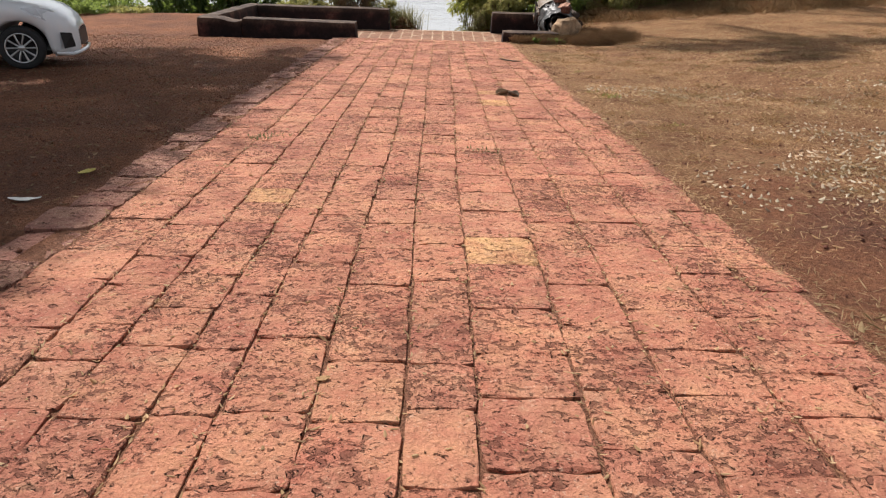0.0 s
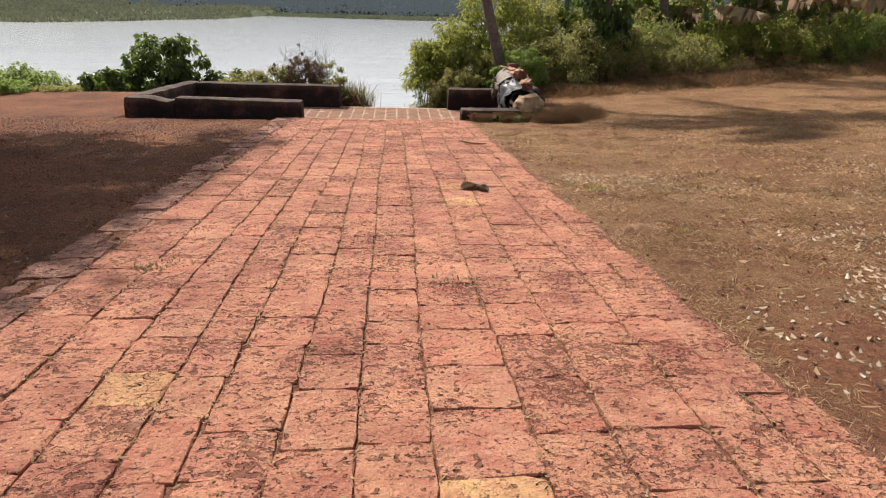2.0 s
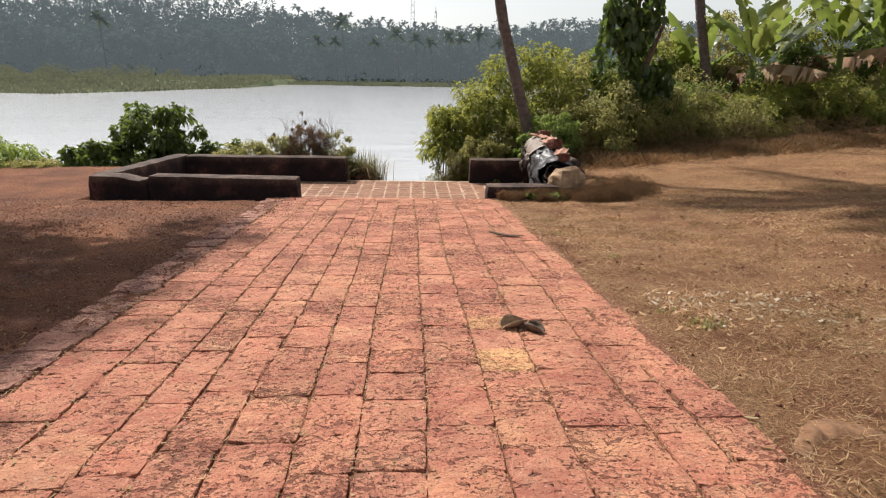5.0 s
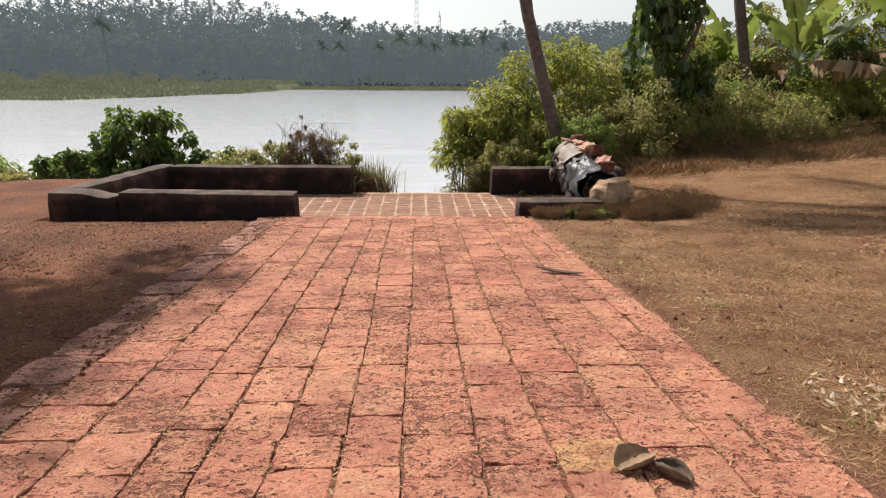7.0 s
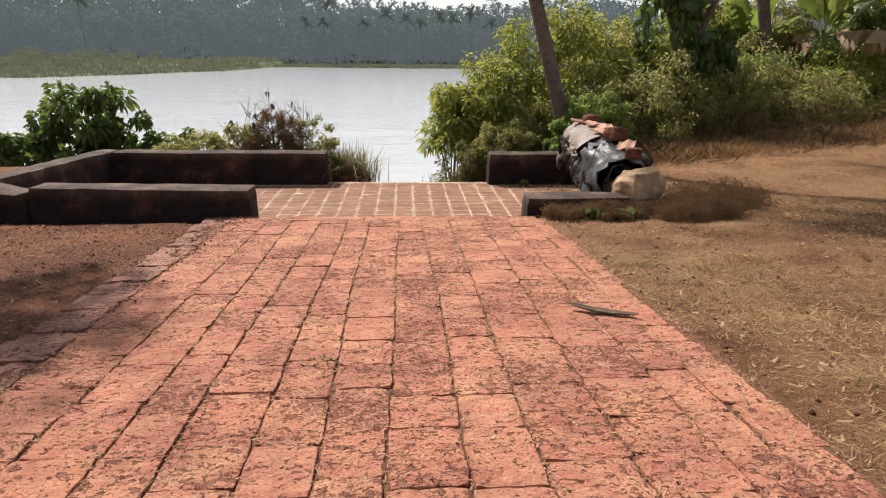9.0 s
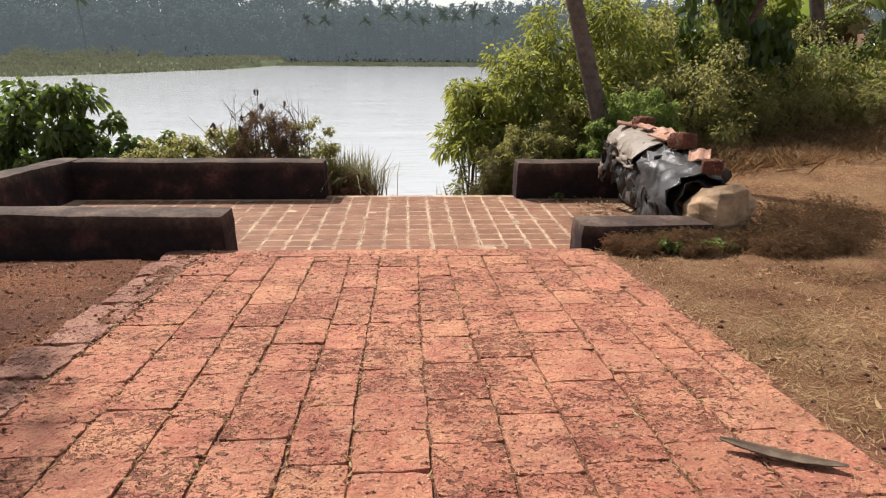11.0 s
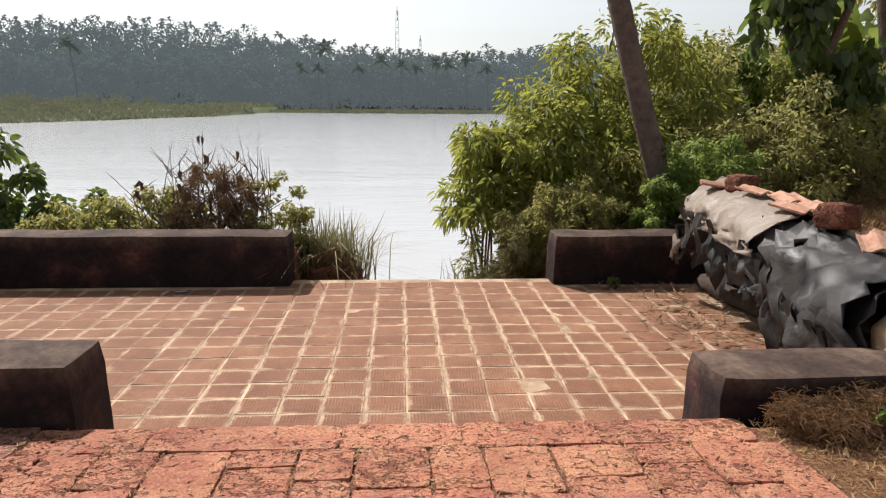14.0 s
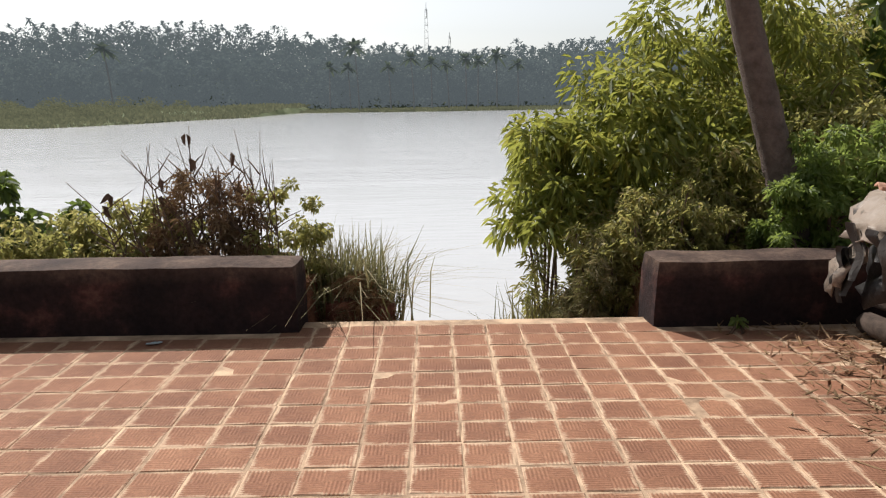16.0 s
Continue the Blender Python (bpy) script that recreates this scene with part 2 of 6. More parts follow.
def plain(name, colour, rough=0.8, vary=0.25, scale=12.0, relief=0.004, metal=0.0, relief_scale=40.0, second=None):
    """A surface of one paint or stuff, mottled at two scales."""
    m, n, l, p = mat(name)
    pos = world_pos(n)
    a = noise_tex(n, l, pos, scale, 6, 0.65)
    lo = tuple(c * (1 - vary) for c in colour)
    hi = tuple(min(1, c * (1 + vary)) for c in (second or colour))
    r = ramp(n, (0.3, lo), (0.7, hi))
    l.new(a, r.inputs[0])
    l.new(r.outputs[0], p.inputs["Base Color"])
    p.inputs["Roughness"].default_value = rough
    p.inputs["Metallic"].default_value = metal
    p.inputs["Specular IOR Level"].default_value = 0.3
    if relief:
        bump(n, l, noise_tex(n, l, pos, relief_scale, 6, 0.7), 0.6, relief, p)
    return m


def leaf(name, tints, through_colour, share=0.45, rough=0.5):
    """Foliage: every leaf its own tint, a share of light passing through it."""
    m, n, l, p = mat(name)
    isl = n.new("ShaderNodeNewGeometry").outputs["Random Per Island"]
    r = ramp(n, *[(i / (len(tints) - 1), c) for i, c in enumerate(tints)])
    l.new(isl, r.inputs[0])
    pos = world_pos(n)
    big = noise_tex(n, l, pos, 1.3, 4, 0.6)
    br = ramp(n, (0.35, (0.7, 0.74, 0.7)), (0.65, (1.2, 1.15, 1.1)))
    l.new(big, br.inputs[0])
    col = mixc(n, l, 1.0, r.outputs[0], br.outputs[0], "MULTIPLY")
    l.new(col, p.inputs["Base Color"])
    p.inputs["Roughness"].default_value = rough
    p.inputs["Specular IOR Level"].default_value = 0.4 if rough < 0.9 else 0.0
    tr = n.new("ShaderNodeBsdfTranslucent")
    tcol = mixc(n, l, 0.5, col, through_colour)
    l.new(tcol, tr.inputs["Color"])
    mx = n.new("ShaderNodeMixShader")
    mx.inputs[0].default_value = share
    l.new(p.outputs[0], mx.inputs[1])
    l.new(tr.outputs[0], mx.inputs[2])
    l.new(mx.outputs[0], n["Material Output"].inputs["Surface"])
    return m


M_MANGO = leaf("mango_leaves", [(0.06, 0.09, 0.022), (0.13, 0.17, 0.035), (0.19, 0.21, 0.045), (0.09, 0.13, 0.03), (0.16, 0.19, 0.04), (0.27, 0.23, 0.05)], (0.5, 0.49, 0.1), 0.56)
M_SCRUB = leaf("scrub_leaves", [(0.05, 0.065, 0.024), (0.16, 0.175, 0.06), (0.21, 0.205, 0.08), (0.29, 0.22, 0.11), (0.13, 0.14, 0.05), (0.24, 0.22, 0.085)], (0.6, 0.56, 0.17), 0.58)
M_FRESH = leaf("fresh_leaves", [(0.1, 0.155, 0.045), (0.15, 0.21, 0.06), (0.12, 0.17, 0.05), (0.18, 0.22, 0.07)], (0.46, 0.56, 0.12), 0.55)
M_BROAD = leaf("broad_leaves", [(0.045, 0.07, 0.024), (0.085, 0.125, 0.036), (0.06, 0.095, 0.03), (0.11, 0.14, 0.045)], (0.24, 0.32, 0.05), 0.42, 0.36)
M_BANANA = leaf("banana_leaves", [(0.075, 0.12, 0.03), (0.11, 0.16, 0.04), (0.17, 0.17, 0.06)], (0.36, 0.44, 0.08), 0.48, 0.38)
M_DRY = leaf("dry_leaves", [(0.2, 0.11, 0.06), (0.3, 0.19, 0.1), (0.16, 0.08, 0.05), (0.36, 0.25, 0.15)], (0.3, 0.18, 0.08), 0.25, 0.8)
M_STRAW = leaf("straw_blades", [(0.38, 0.215, 0.11), (0.52, 0.34, 0.18), (0.64, 0.46, 0.27), (0.28, 0.135, 0.07)], (0.5, 0.33, 0.18), 0.42, 0.8)
M_REED = leaf("reed_blades", [(0.12, 0.125, 0.055), (0.19, 0.175, 0.085), (0.3, 0.24, 0.14)], (0.3, 0.28, 0.12), 0.4, 0.7)
# far foliage: low greyish tints, with painted haze added as emission below
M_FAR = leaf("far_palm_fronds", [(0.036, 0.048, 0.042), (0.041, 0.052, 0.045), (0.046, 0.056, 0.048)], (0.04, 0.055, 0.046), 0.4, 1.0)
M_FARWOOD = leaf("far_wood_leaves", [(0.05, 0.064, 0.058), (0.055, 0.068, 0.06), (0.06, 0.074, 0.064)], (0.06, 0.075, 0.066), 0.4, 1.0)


def haze_glow(m, glow, colour=(0.76, 0.9, 1.0)):
    """Paints haze as a faint emission on a material of the distance beyond the river."""
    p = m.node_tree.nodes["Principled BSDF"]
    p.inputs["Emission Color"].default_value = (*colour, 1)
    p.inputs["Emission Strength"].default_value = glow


# emission stands in for haze on fronds, undergrowth, bank grass and bark
haze_glow(M_FAR, 0.165)
haze_glow(M_FARWOOD, 0.15)
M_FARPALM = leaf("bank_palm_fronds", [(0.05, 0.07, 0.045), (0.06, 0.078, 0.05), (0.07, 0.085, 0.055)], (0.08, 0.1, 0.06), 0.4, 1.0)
haze_glow(M_FARPALM, 0.065)
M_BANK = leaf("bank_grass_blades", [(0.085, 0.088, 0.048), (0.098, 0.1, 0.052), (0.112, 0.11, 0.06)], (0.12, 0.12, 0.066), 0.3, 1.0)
haze_glow(M_BANK, 0.085, (0.94, 1.0, 0.72))
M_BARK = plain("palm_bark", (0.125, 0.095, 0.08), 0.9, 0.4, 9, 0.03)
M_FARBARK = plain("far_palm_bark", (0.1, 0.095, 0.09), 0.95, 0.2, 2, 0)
haze_glow(M_FARBARK, 0.05)
M_TWIG = plain("twig_bark", (0.13, 0.085, 0.06), 0.9, 0.4, 20, 0.006)
M_MORTAR = plain("lime_mortar", (0.32, 0.2, 0.125), 0.9, 0.6, 3.5, 0.006, 0.0, 40.0, (0.42, 0.3, 0.2))
M_TARP = plain("dusty_plastic_sheet", (0.05, 0.045, 0.042), 0.38, 0.6, 4.0, 0.02, 0.0, 18)


def dusty(m, dust):
    """Dust and bleaching where the 'dust' layer says that a sheet lies flat on top."""
    n, l = m.node_tree.nodes, m.node_tree.links
    p = n["Principled BSDF"]
    plainc = p.inputs["Base Color"].links[0].from_socket
    at = n.new("ShaderNodeAttribute")
    at.attribute_name = "dust"
    sp = noise_tex(n, l, world_pos(n), 5.5, 6, 0.7)
    k = math_node(n, l, "ADD", at.outputs["Fac"], math_node(n, l, "MULTIPLY", math_node(n, l, "SUBTRACT", sp, 0.5), 1.7))
    r = ramp(n, (0.38, (0, 0, 0)), (0.62, (1, 1, 1)))
    l.new(k, r.inputs[0])
    l.new(mixc(n, l, r.outputs[0], plainc, dust), p.inputs["Base Color"])


dusty(M_TARP, (0.25, 0.2, 0.16))
M_GREYPLASTIC = plain("grey_plastic_film", (0.065, 0.06, 0.058), 0.34, 0.85, 3.5, 0.012, 0.0, 25)
M_BLACKTARP = plain("black_plastic_sheet", (0.024, 0.022, 0.022), 0.42, 0.6, 5, 0.012)
M_SACK = plain("cream_sackcloth", (0.36, 0.24, 0.145), 0.9, 0.5, 5, 0.02, 0.0, 22)
M_CLAY = plain("clay_roof_tile", (0.38, 0.17, 0.10), 0.88, 0.35, 9, 0.006, 0.0, 40.0, (0.42, 0.25, 0.18))
M_LOG = plain("firewood", (0.06, 0.042, 0.032), 0.9, 0.45, 9, 0.02)
M_WHITE = plain("white_litter", (0.72, 0.7, 0.66), 0.6, 0.1, 20, 0)
M_CAR = plain("white_car_paint", (0.78, 0.79, 0.81), 0.22, 0.02, 2, 0)
M_CAR.node_tree.nodes["Principled BSDF"].inputs["Coat Weight"].default_value = 0.6
M_RUBBER = plain("tyre_rubber", (0.025, 0.025, 0.026), 0.75, 0.2, 30, 0.003)
M_ALLOY = plain("alloy_rim", (0.55, 0.55, 0.56), 0.3, 0.05, 10, 0, 0.9)
M_TRIM = plain("black_trim", (0.02, 0.02, 0.022), 0.4, 0.1, 30, 0)
M_MAST = plain("mast_steel", (0.45, 0.46, 0.48), 0.6, 0.1, 1, 0, 0.3)


def glass(name, colour, rough, trans):
    m, n, l, p = mat(name)
    p.inputs["Base Color"].default_value = (*colour, 1)
    p.inputs["Roughness"].default_value = rough
    p.inputs["Transmission Weight"].default_value = trans
    p.inputs["IOR"].default_value = 1.45
    return m


M_GLASS = glass("tinted_glass", (0.08, 0.09, 0.1), 0.05, 0.3)
M_LENS = glass("lamp_lens", (0.8, 0.82, 0.85), 0.08, 0.4)


def water_mat():
    m, n, l, p = mat("river_water")
    pos = world_pos(n)
    p.inputs["Base Color"].default_value = (0.43, 0.435, 0.44, 1)
    p.inputs["Roughness"].default_value = 0.16
    p.inputs["IOR"].default_value = 1.33
    p.inputs["Specular IOR Level"].default_value = 1.0
    a = noise_tex(n, l, pos, 1.6, 4, 0.6, (0.35, 1.6, 1))
    b = noise_tex(n, l, pos, 0.14, 3, 0.5, (0.4, 1.4, 1))
    f = bump(n, l, a, 0.5, 0.05, p)
    bump(n, l, b, 0.35, 0.2, p, f)
    return m


M_WATER = water_mat()

# ---- mesh tools ----
def mesh_of(name, verts, faces, material, smooth=False):
    me = bpy.data.meshes.new(name)
    me.from_pydata([tuple(map(float, v)) for v in verts], [], [tuple(map(int, f)) for f in faces])
    me.materials.append(material)
    if smooth:
        me.polygons.foreach_set("use_smooth", [True] * len(me.polygons))
    me.update()
    return me


def fast_mesh(name, verts, faces, material, smooth=False):
    """A mesh from numpy arrays whose faces all have the same number of corners."""
    verts, faces = np.asarray(verts, dtype=np.float32), np.asarray(faces, dtype=np.int32)
    me = bpy.data.meshes.new(name)
    me.vertices.add(len(verts))
    me.vertices.foreach_set("co", verts.ravel())
    k = faces.shape[1]
    me.loops.add(faces.size)
    me.loops.foreach_set("vertex_index", faces.ravel())
    me.polygons.add(len(faces))
    me.polygons.foreach_set("loop_start", np.arange(0, faces.size, k, dtype=np.int32))
    me.polygons.foreach_set("loop_total", np.full(len(faces), k, dtype=np.int32))
    if smooth:
        me.polygons.foreach_set("use_smooth", np.ones(len(faces), dtype=bool))
    me.update(calc_edges=True)
    me.validate()
    me.materials.append(material)
    return me


def place(name, me, parent=None, m=None, label=""):
    ob = new(name, me)
    if parent is not None:
        ob.parent = parent
    if m is not None:
        ob.matrix_basis = m
    if label:
        ob["label"] = label
    return ob


def part(name, bm, material, parent, label="", smooth=False):
    """Links a bmesh as one mesh object under a thing or a part."""
    me = bpy.data.meshes.new(name)
    bm.to_mesh(me)
    bm.free()
    me.materials.append(material)
    if smooth:
        me.polygons.foreach_set("use_smooth", [True] * len(me.polygons))
    return place(name, me, parent, None, label)


def base(name, x, y, z, turn=0.0):
    e = new(name)
    e.matrix_basis = pose(x, y, z, 0, 0, turn)
    e.empty_display_size = 0.1
    return e


def vnoise(x, y, scale, seed=0, octaves=3):
    """Smooth value noise in -1..1 on numpy arrays."""
    x, y = np.asarray(x, float) * scale, np.asarray(y, float) * scale
    out, amp, tot = np.zeros(np.broadcast(x, y).shape), 1.0, 0.0
    for o in range(octaves):
        xi, yi = np.floor(x).astype(np.int64), np.floor(y).astype(np.int64)
        fx, fy = x - xi, y - yi
        fx, fy = fx * fx * (3 - 2 * fx), fy * fy * (3 - 2 * fy)

        def h(a, b):
            v = (a * 374761393 + b * 668265263 + (seed + o * 17) * 1442695) & 0xFFFFFFFF
            v = ((v ^ (v >> 13)) * 1274126177) & 0xFFFFFFFF
            return ((v ^ (v >> 16)) & 0xFFFF) / 32767.5 - 1
        out += amp * ((h(xi, yi) * (1 - fx) + h(xi + 1, yi) * fx) * (1 - fy) + (h(xi, yi + 1) * (1 - fx) + h(xi + 1, yi + 1) * fx) * fy)
        tot += amp
        amp *= 0.5
        x, y = x * 2.03, y * 2.03
    return out / tot


def step01(a, b, v):
    t = np.clip((np.asarray(v, float) - a) / (b - a), 0, 1)
    return t * t * (3 - 2 * t)


# ---- plan of the place ----
WATER = -3.2
PLAT = -1.27            # level of the tiled landing
PATH_END = 15.95


def path_z(y):
    return 0.03 - 0.06 * y


def path_left(y):
    return -1.97 - 0.0245 * (y - 3.0)


def path_right(y):
    return 1.76 - 0.030 * (y - 3.0)


COLS = 12
JOINTS = (-2.03, -1.63, -1.33, -1.05, -0.78, -0.5, -0.2, 0.09, 0.43, 0.78, 1.15, 1.42, 1.68)


def joint(c, y):
    """Where the joint between two columns of blocks runs; the columns widen eastwards."""
    if c in (0, COLS):
        return path_left(y) if c == 0 else path_right(y)
    wob = 0.022 * math.sin(c * 2.4 + 0.35 * y) + 0.010 * math.sin(c * 5.1 + 1.3 * y)
    return JOINTS[c] + (-0.028 + 0.012 * math.sin(math.pi * c / COLS)) * (y - 5.69) + wob


def shore_far(x):
    """Where the far land rises out of the water, with a low spit reaching out from the west."""
    s = 238 + 8 * vnoise(x, 0 * x, 0.02, 5) + 0.05 * np.maximum(x, 0)
    spit = 128 + 52 * step01(-66, -46, x) + 5 * vnoise(x, 0 * x + 9, 0.06, 6)
    return np.where(x < -46, spit, s)


def ground_z(x, y):
    x, y = np.asarray(x, float), np.asarray(y, float)
    z = 0.03 - 0.06 * np.clip(y, -30, 17)
    z = z + np.where(x < 0, -0.06 - 0.02 * step01(-3, -9, x), 0.0)
    z = z + 0.07 * np.clip(x - 3, 0, 14)
    z = z + 0.035 * vnoise(x, y, 0.8, 1) + 0.012 * vnoise(x, y, 4.0, 2)
    pl, pr = path_left(y) - 0.28, path_right(y)
    inside = (x > pl + 0.05) & (x < pr - 0.06) & (y < PATH_END)
    z = np.where(inside, path_z(y) - 0.014, z)
    near = (x > pr - 0.06) & (x < pr + 0.8) & (y < PATH_END)
    z = np.where(near, path_z(y) - 0.005 + (z - path_z(y)) * step01(0, 0.8, x - pr) + 0.008 * vnoise(x, y, 5, 3), z)
    land = (x > -5.9) & (x < 3.0) & (y >= PATH_END - 0.1) & (y < 20.2)
    z = np.where(land, PLAT - 0.14, z)
    east = (x >= 2.95) & (x < 3.9) & (y >= PATH_END + 0.3) & (y < 20.3)
    z = np.where(east, PLAT + 0.01 + (z - PLAT) * step01(2.95, 3.9, x), z)
    gap = (x > -1.72) & (x < 1.2) & (y >= 20.1)
    z = np.where(gap, PLAT - 0.26, z)
    brow = np.where(x < -1.7, 21.2 - 0.12 * (-1.7 - x) * step01(-5.0, -7.0, x), np.where(x > 1.2, 20.7 + 1.0 * (x - 1.2), 20.25))
    z = z - 4.2 * step01(0, 4.2, y - brow)
    z = np.where(y > brow + 4.2, np.minimum(z, -4.9), z)
    rise = y - shore_far(x)
    far = WATER - 1.2 + 1.6 * step01(-6, 6, rise) + 1.3 * step01(5, 50, rise) + (5.0 + 15.0 * step01(30, -120, x) + 5.0 * step01(10, 70, x)) * step01(270, 340, y) + 0.25 * vnoise(x, y, 0.06, 8) * step01(0, 10, rise)
    return np.where(y > 90, far, z)


def lines(dense_a, dense_b, step, far_a, far_b, extra=()):
    a = list(np.arange(dense_a, dense_b + 1e-6, step))
    s, v = step, dense_b
    while v < far_b:
        s *= 1.22
        v += s
        a.append(v)
    s, v = step, dense_a
    while v > far_a:
        s *= 1.3
        v -= s
        a.append(v)
    a += list(extra)
    return np.unique(np.round(a, 3))


def build_ground():
    xs = lines(-7.0, 9.0, 0.085, -1800, 1800, np.arange(-150, 170, 3.0))
    ys = lines(-1.5, 23.0, 0.085, -300, 2600, np.arange(90, 300, 3.0))
    X, Y = np.meshgrid(xs, ys)
    Z = ground_z(X, Y)
    v = np.stack([X.ravel(), Y.ravel(), Z.ravel()], 1)
    nx, ny = len(xs), len(ys)
    i = (np.arange(ny - 1)[:, None] * nx + np.arange(nx - 1)[None]).ravel()
    f = np.stack([i, i + 1, i + nx + 1, i + nx], 1)
    me = fast_mesh("ground", v, f, M_SOIL, True)
    x, y = v[:, 0], v[:, 1]
    straw = step01(1.2, 2.2, x + 0.03 * y)
    red = np.exp(-(((x - 2.5) / 0.9) ** 2 + ((y - 2.6) / 2.6) ** 2))
    straw = straw * (1 - 1.0 * red) * 0.85
    straw = np.where(x < 0, 0.0, straw)
    straw = np.maximum(straw, 0.55 * step01(20.2, 21.5, y))
    a = me.attributes.new("straw", "FLOAT", "POINT")
    a.data.foreach_set("value", straw.astype(np.float32))
    g = me.attributes.new("green", "FLOAT", "POINT")
    g.data.foreach_set("value", step01(40, 80, y).astype(np.float32))
    dusty_bed = (x > path_left(y) - 0.1) & (x < path_right(y) + 0.02) & (y < PATH_END)
    me.attributes.new("stone_dust", "FLOAT", "POINT").data.foreach_set("value", dusty_bed.astype(np.float32))
    ob = place("ground", me)
    return tagged(ob, "red gravel soil and trampled dry grass beside the river", "ground", kind="structure")


ground = build_ground()


def build_water():
    s = 2600
    me = mesh_of("water", [(-s, 19, WATER), (s, 19, WATER), (s, 420, WATER), (-s, 420, WATER)], [(0, 1, 2, 3)], M_WATER)
    return tagged(place("water", me), "calm pale river water with small ripples", "water", kind="structure")


water = build_water()


# ---- low plastered walls ----
def plaster_wall(name, x0, x1, y0, y1, z0, top, label, seed, chips=()):
    """A worn seat-high wall: a box of many faces, edges rounded, faces uneven; top: heights at its two ends."""
    bm = bmesh.new()
    nx, ny, nz = max(2, int(abs(x1 - x0) / 0.12)), max(3, int(abs(y1 - y0) / 0.1)), 6
    r = 0.02
    done = {}

    def at(i, j, k):
        if (i, j, k) in done:
            return done[i, j, k]
        u, v, w = i / nx, j / ny, k / nz
        x, y = x0 + (x1 - x0) * u, y0 + (y1 - y0) * v
        t = (top[0] + (top[1] - top[0]) * (u if abs(x1 - x0) > abs(y1 - y0) else v))
        t += 0.012 * float(vnoise(x, y, 1.7, seed))
        for cx, half, depth in chips:
            t -= depth * max(0.0, 1 - abs(x - cx) / half)
        z = z0 + (t - z0) * w
        # round the upper and end edges
        ex = min(u, 1 - u) * abs(x1 - x0)
        ey = min(v, 1 - v) * abs(y1 - y0)
        if k == nz:
            if ex < 1e-6 or ey < 1e-6:
                z -= r * (0.8 + 0.5 * float(vnoise(x * 3, y * 3, 1.0, seed + 2)))
        sx = 1 if u > 0.5 else -1
        sy = 1 if v > 0.5 else -1
        if k == nz and ex < 1e-6:
            x -= 0.6 * r * sx
        if k == nz and ey < 1e-6:
            y -= 0.6 * r * sy
        if ex < 1e-6 and ey < 1e-6:
            x -= 0.4 * r * sx
            y -= 0.4 * r * sy
        batter = 0.012 * (1 - w)
        if ey < 1e-6:
            y += sy * batter
        if ex < 1e-6:
            x += sx * batter
        x += 0.014 * float(vnoise(y * 2 + z * 3, x * 1.3 + z, 1.6, seed + 5)) if ex < 1e-6 else 0
        y += 0.014 * float(vnoise(x * 2, z * 3, 1.6, seed + 7)) if ey < 1e-6 else 0
        done[i, j, k] = bm.verts.new((x, y, z))
        return done[i, j, k]

    for i in range(nx):
        for j in range(ny):
            bm.faces.new([at(i, j, nz), at(i + 1, j, nz), at(i + 1, j + 1, nz), at(i, j + 1, nz)])
    for k in range(nz):
        for i in range(nx):
            bm.faces.new([at(i, 0, k), at(i + 1, 0, k), at(i + 1, 0, k + 1), at(i, 0, k + 1)])
            bm.faces.new([at(i + 1, ny, k), at(i, ny, k), at(i, ny, k + 1), at(i + 1, ny, k + 1)])
        for j in range(ny):
            bm.faces.new([at(0, j + 1, k), at(0, j, k), at(0, j, k + 1), at(0, j + 1, k + 1)])
            bm.faces.new([at(nx, j, k), at(nx, j + 1, k), at(nx, j + 1, k + 1), at(nx, j, k + 1)])
    bmesh.ops.recalc_face_normals(bm, faces=bm.faces)
    me = bpy.data.meshes.new(name)
    bm.to_mesh(me)
    bm.free()
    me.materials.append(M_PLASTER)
    me.polygons.foreach_set("use_smooth", [True] * len(me.polygons))
    me.set_sharp_from_angle(angle=radians(38))
    # mask is 1 on upward faces, which take the paler top colours
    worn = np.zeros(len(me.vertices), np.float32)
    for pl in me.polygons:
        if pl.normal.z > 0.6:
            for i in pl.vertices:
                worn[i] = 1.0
    me.attributes.new("top_face", "FLOAT", "POINT").data.foreach_set("value", worn)
    return tagged(place(name, me), label, "low wall", kind="structure")


wall_front_left = plaster_wall("wall_front_left", -4.75, -2.15, 16.03, 16.46, -1.5, (-0.585, -0.615), "seat-high plastered wall with near-black faces", 11)
wall_corner = plaster_wall("wall_corner", -5.76, -4.755, 15.99, 16.46, -1.5, (-0.575, -0.60), "broken end of a seat-high near-black plaster wall", 12, ((-4.92, 0.3, 0.075),))
wall_side = plaster_wall("wall_side", -5.78, -5.40, 16.47, 20.30, -1.5, (-0.58, -0.70), "seat-high side wall with a pale top", 13)
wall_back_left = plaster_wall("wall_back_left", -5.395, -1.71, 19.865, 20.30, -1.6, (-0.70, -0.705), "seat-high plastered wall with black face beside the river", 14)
wall_back_right = plaster_wall("wall_back_right", 1.17, 3.5, 19.865, 20.30, -1.6, (-0.715, -0.715), "seat-high near-black plaster wall beside the tarpaulin heap", 15)
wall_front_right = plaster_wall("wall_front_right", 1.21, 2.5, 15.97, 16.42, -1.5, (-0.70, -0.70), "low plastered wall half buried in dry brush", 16)


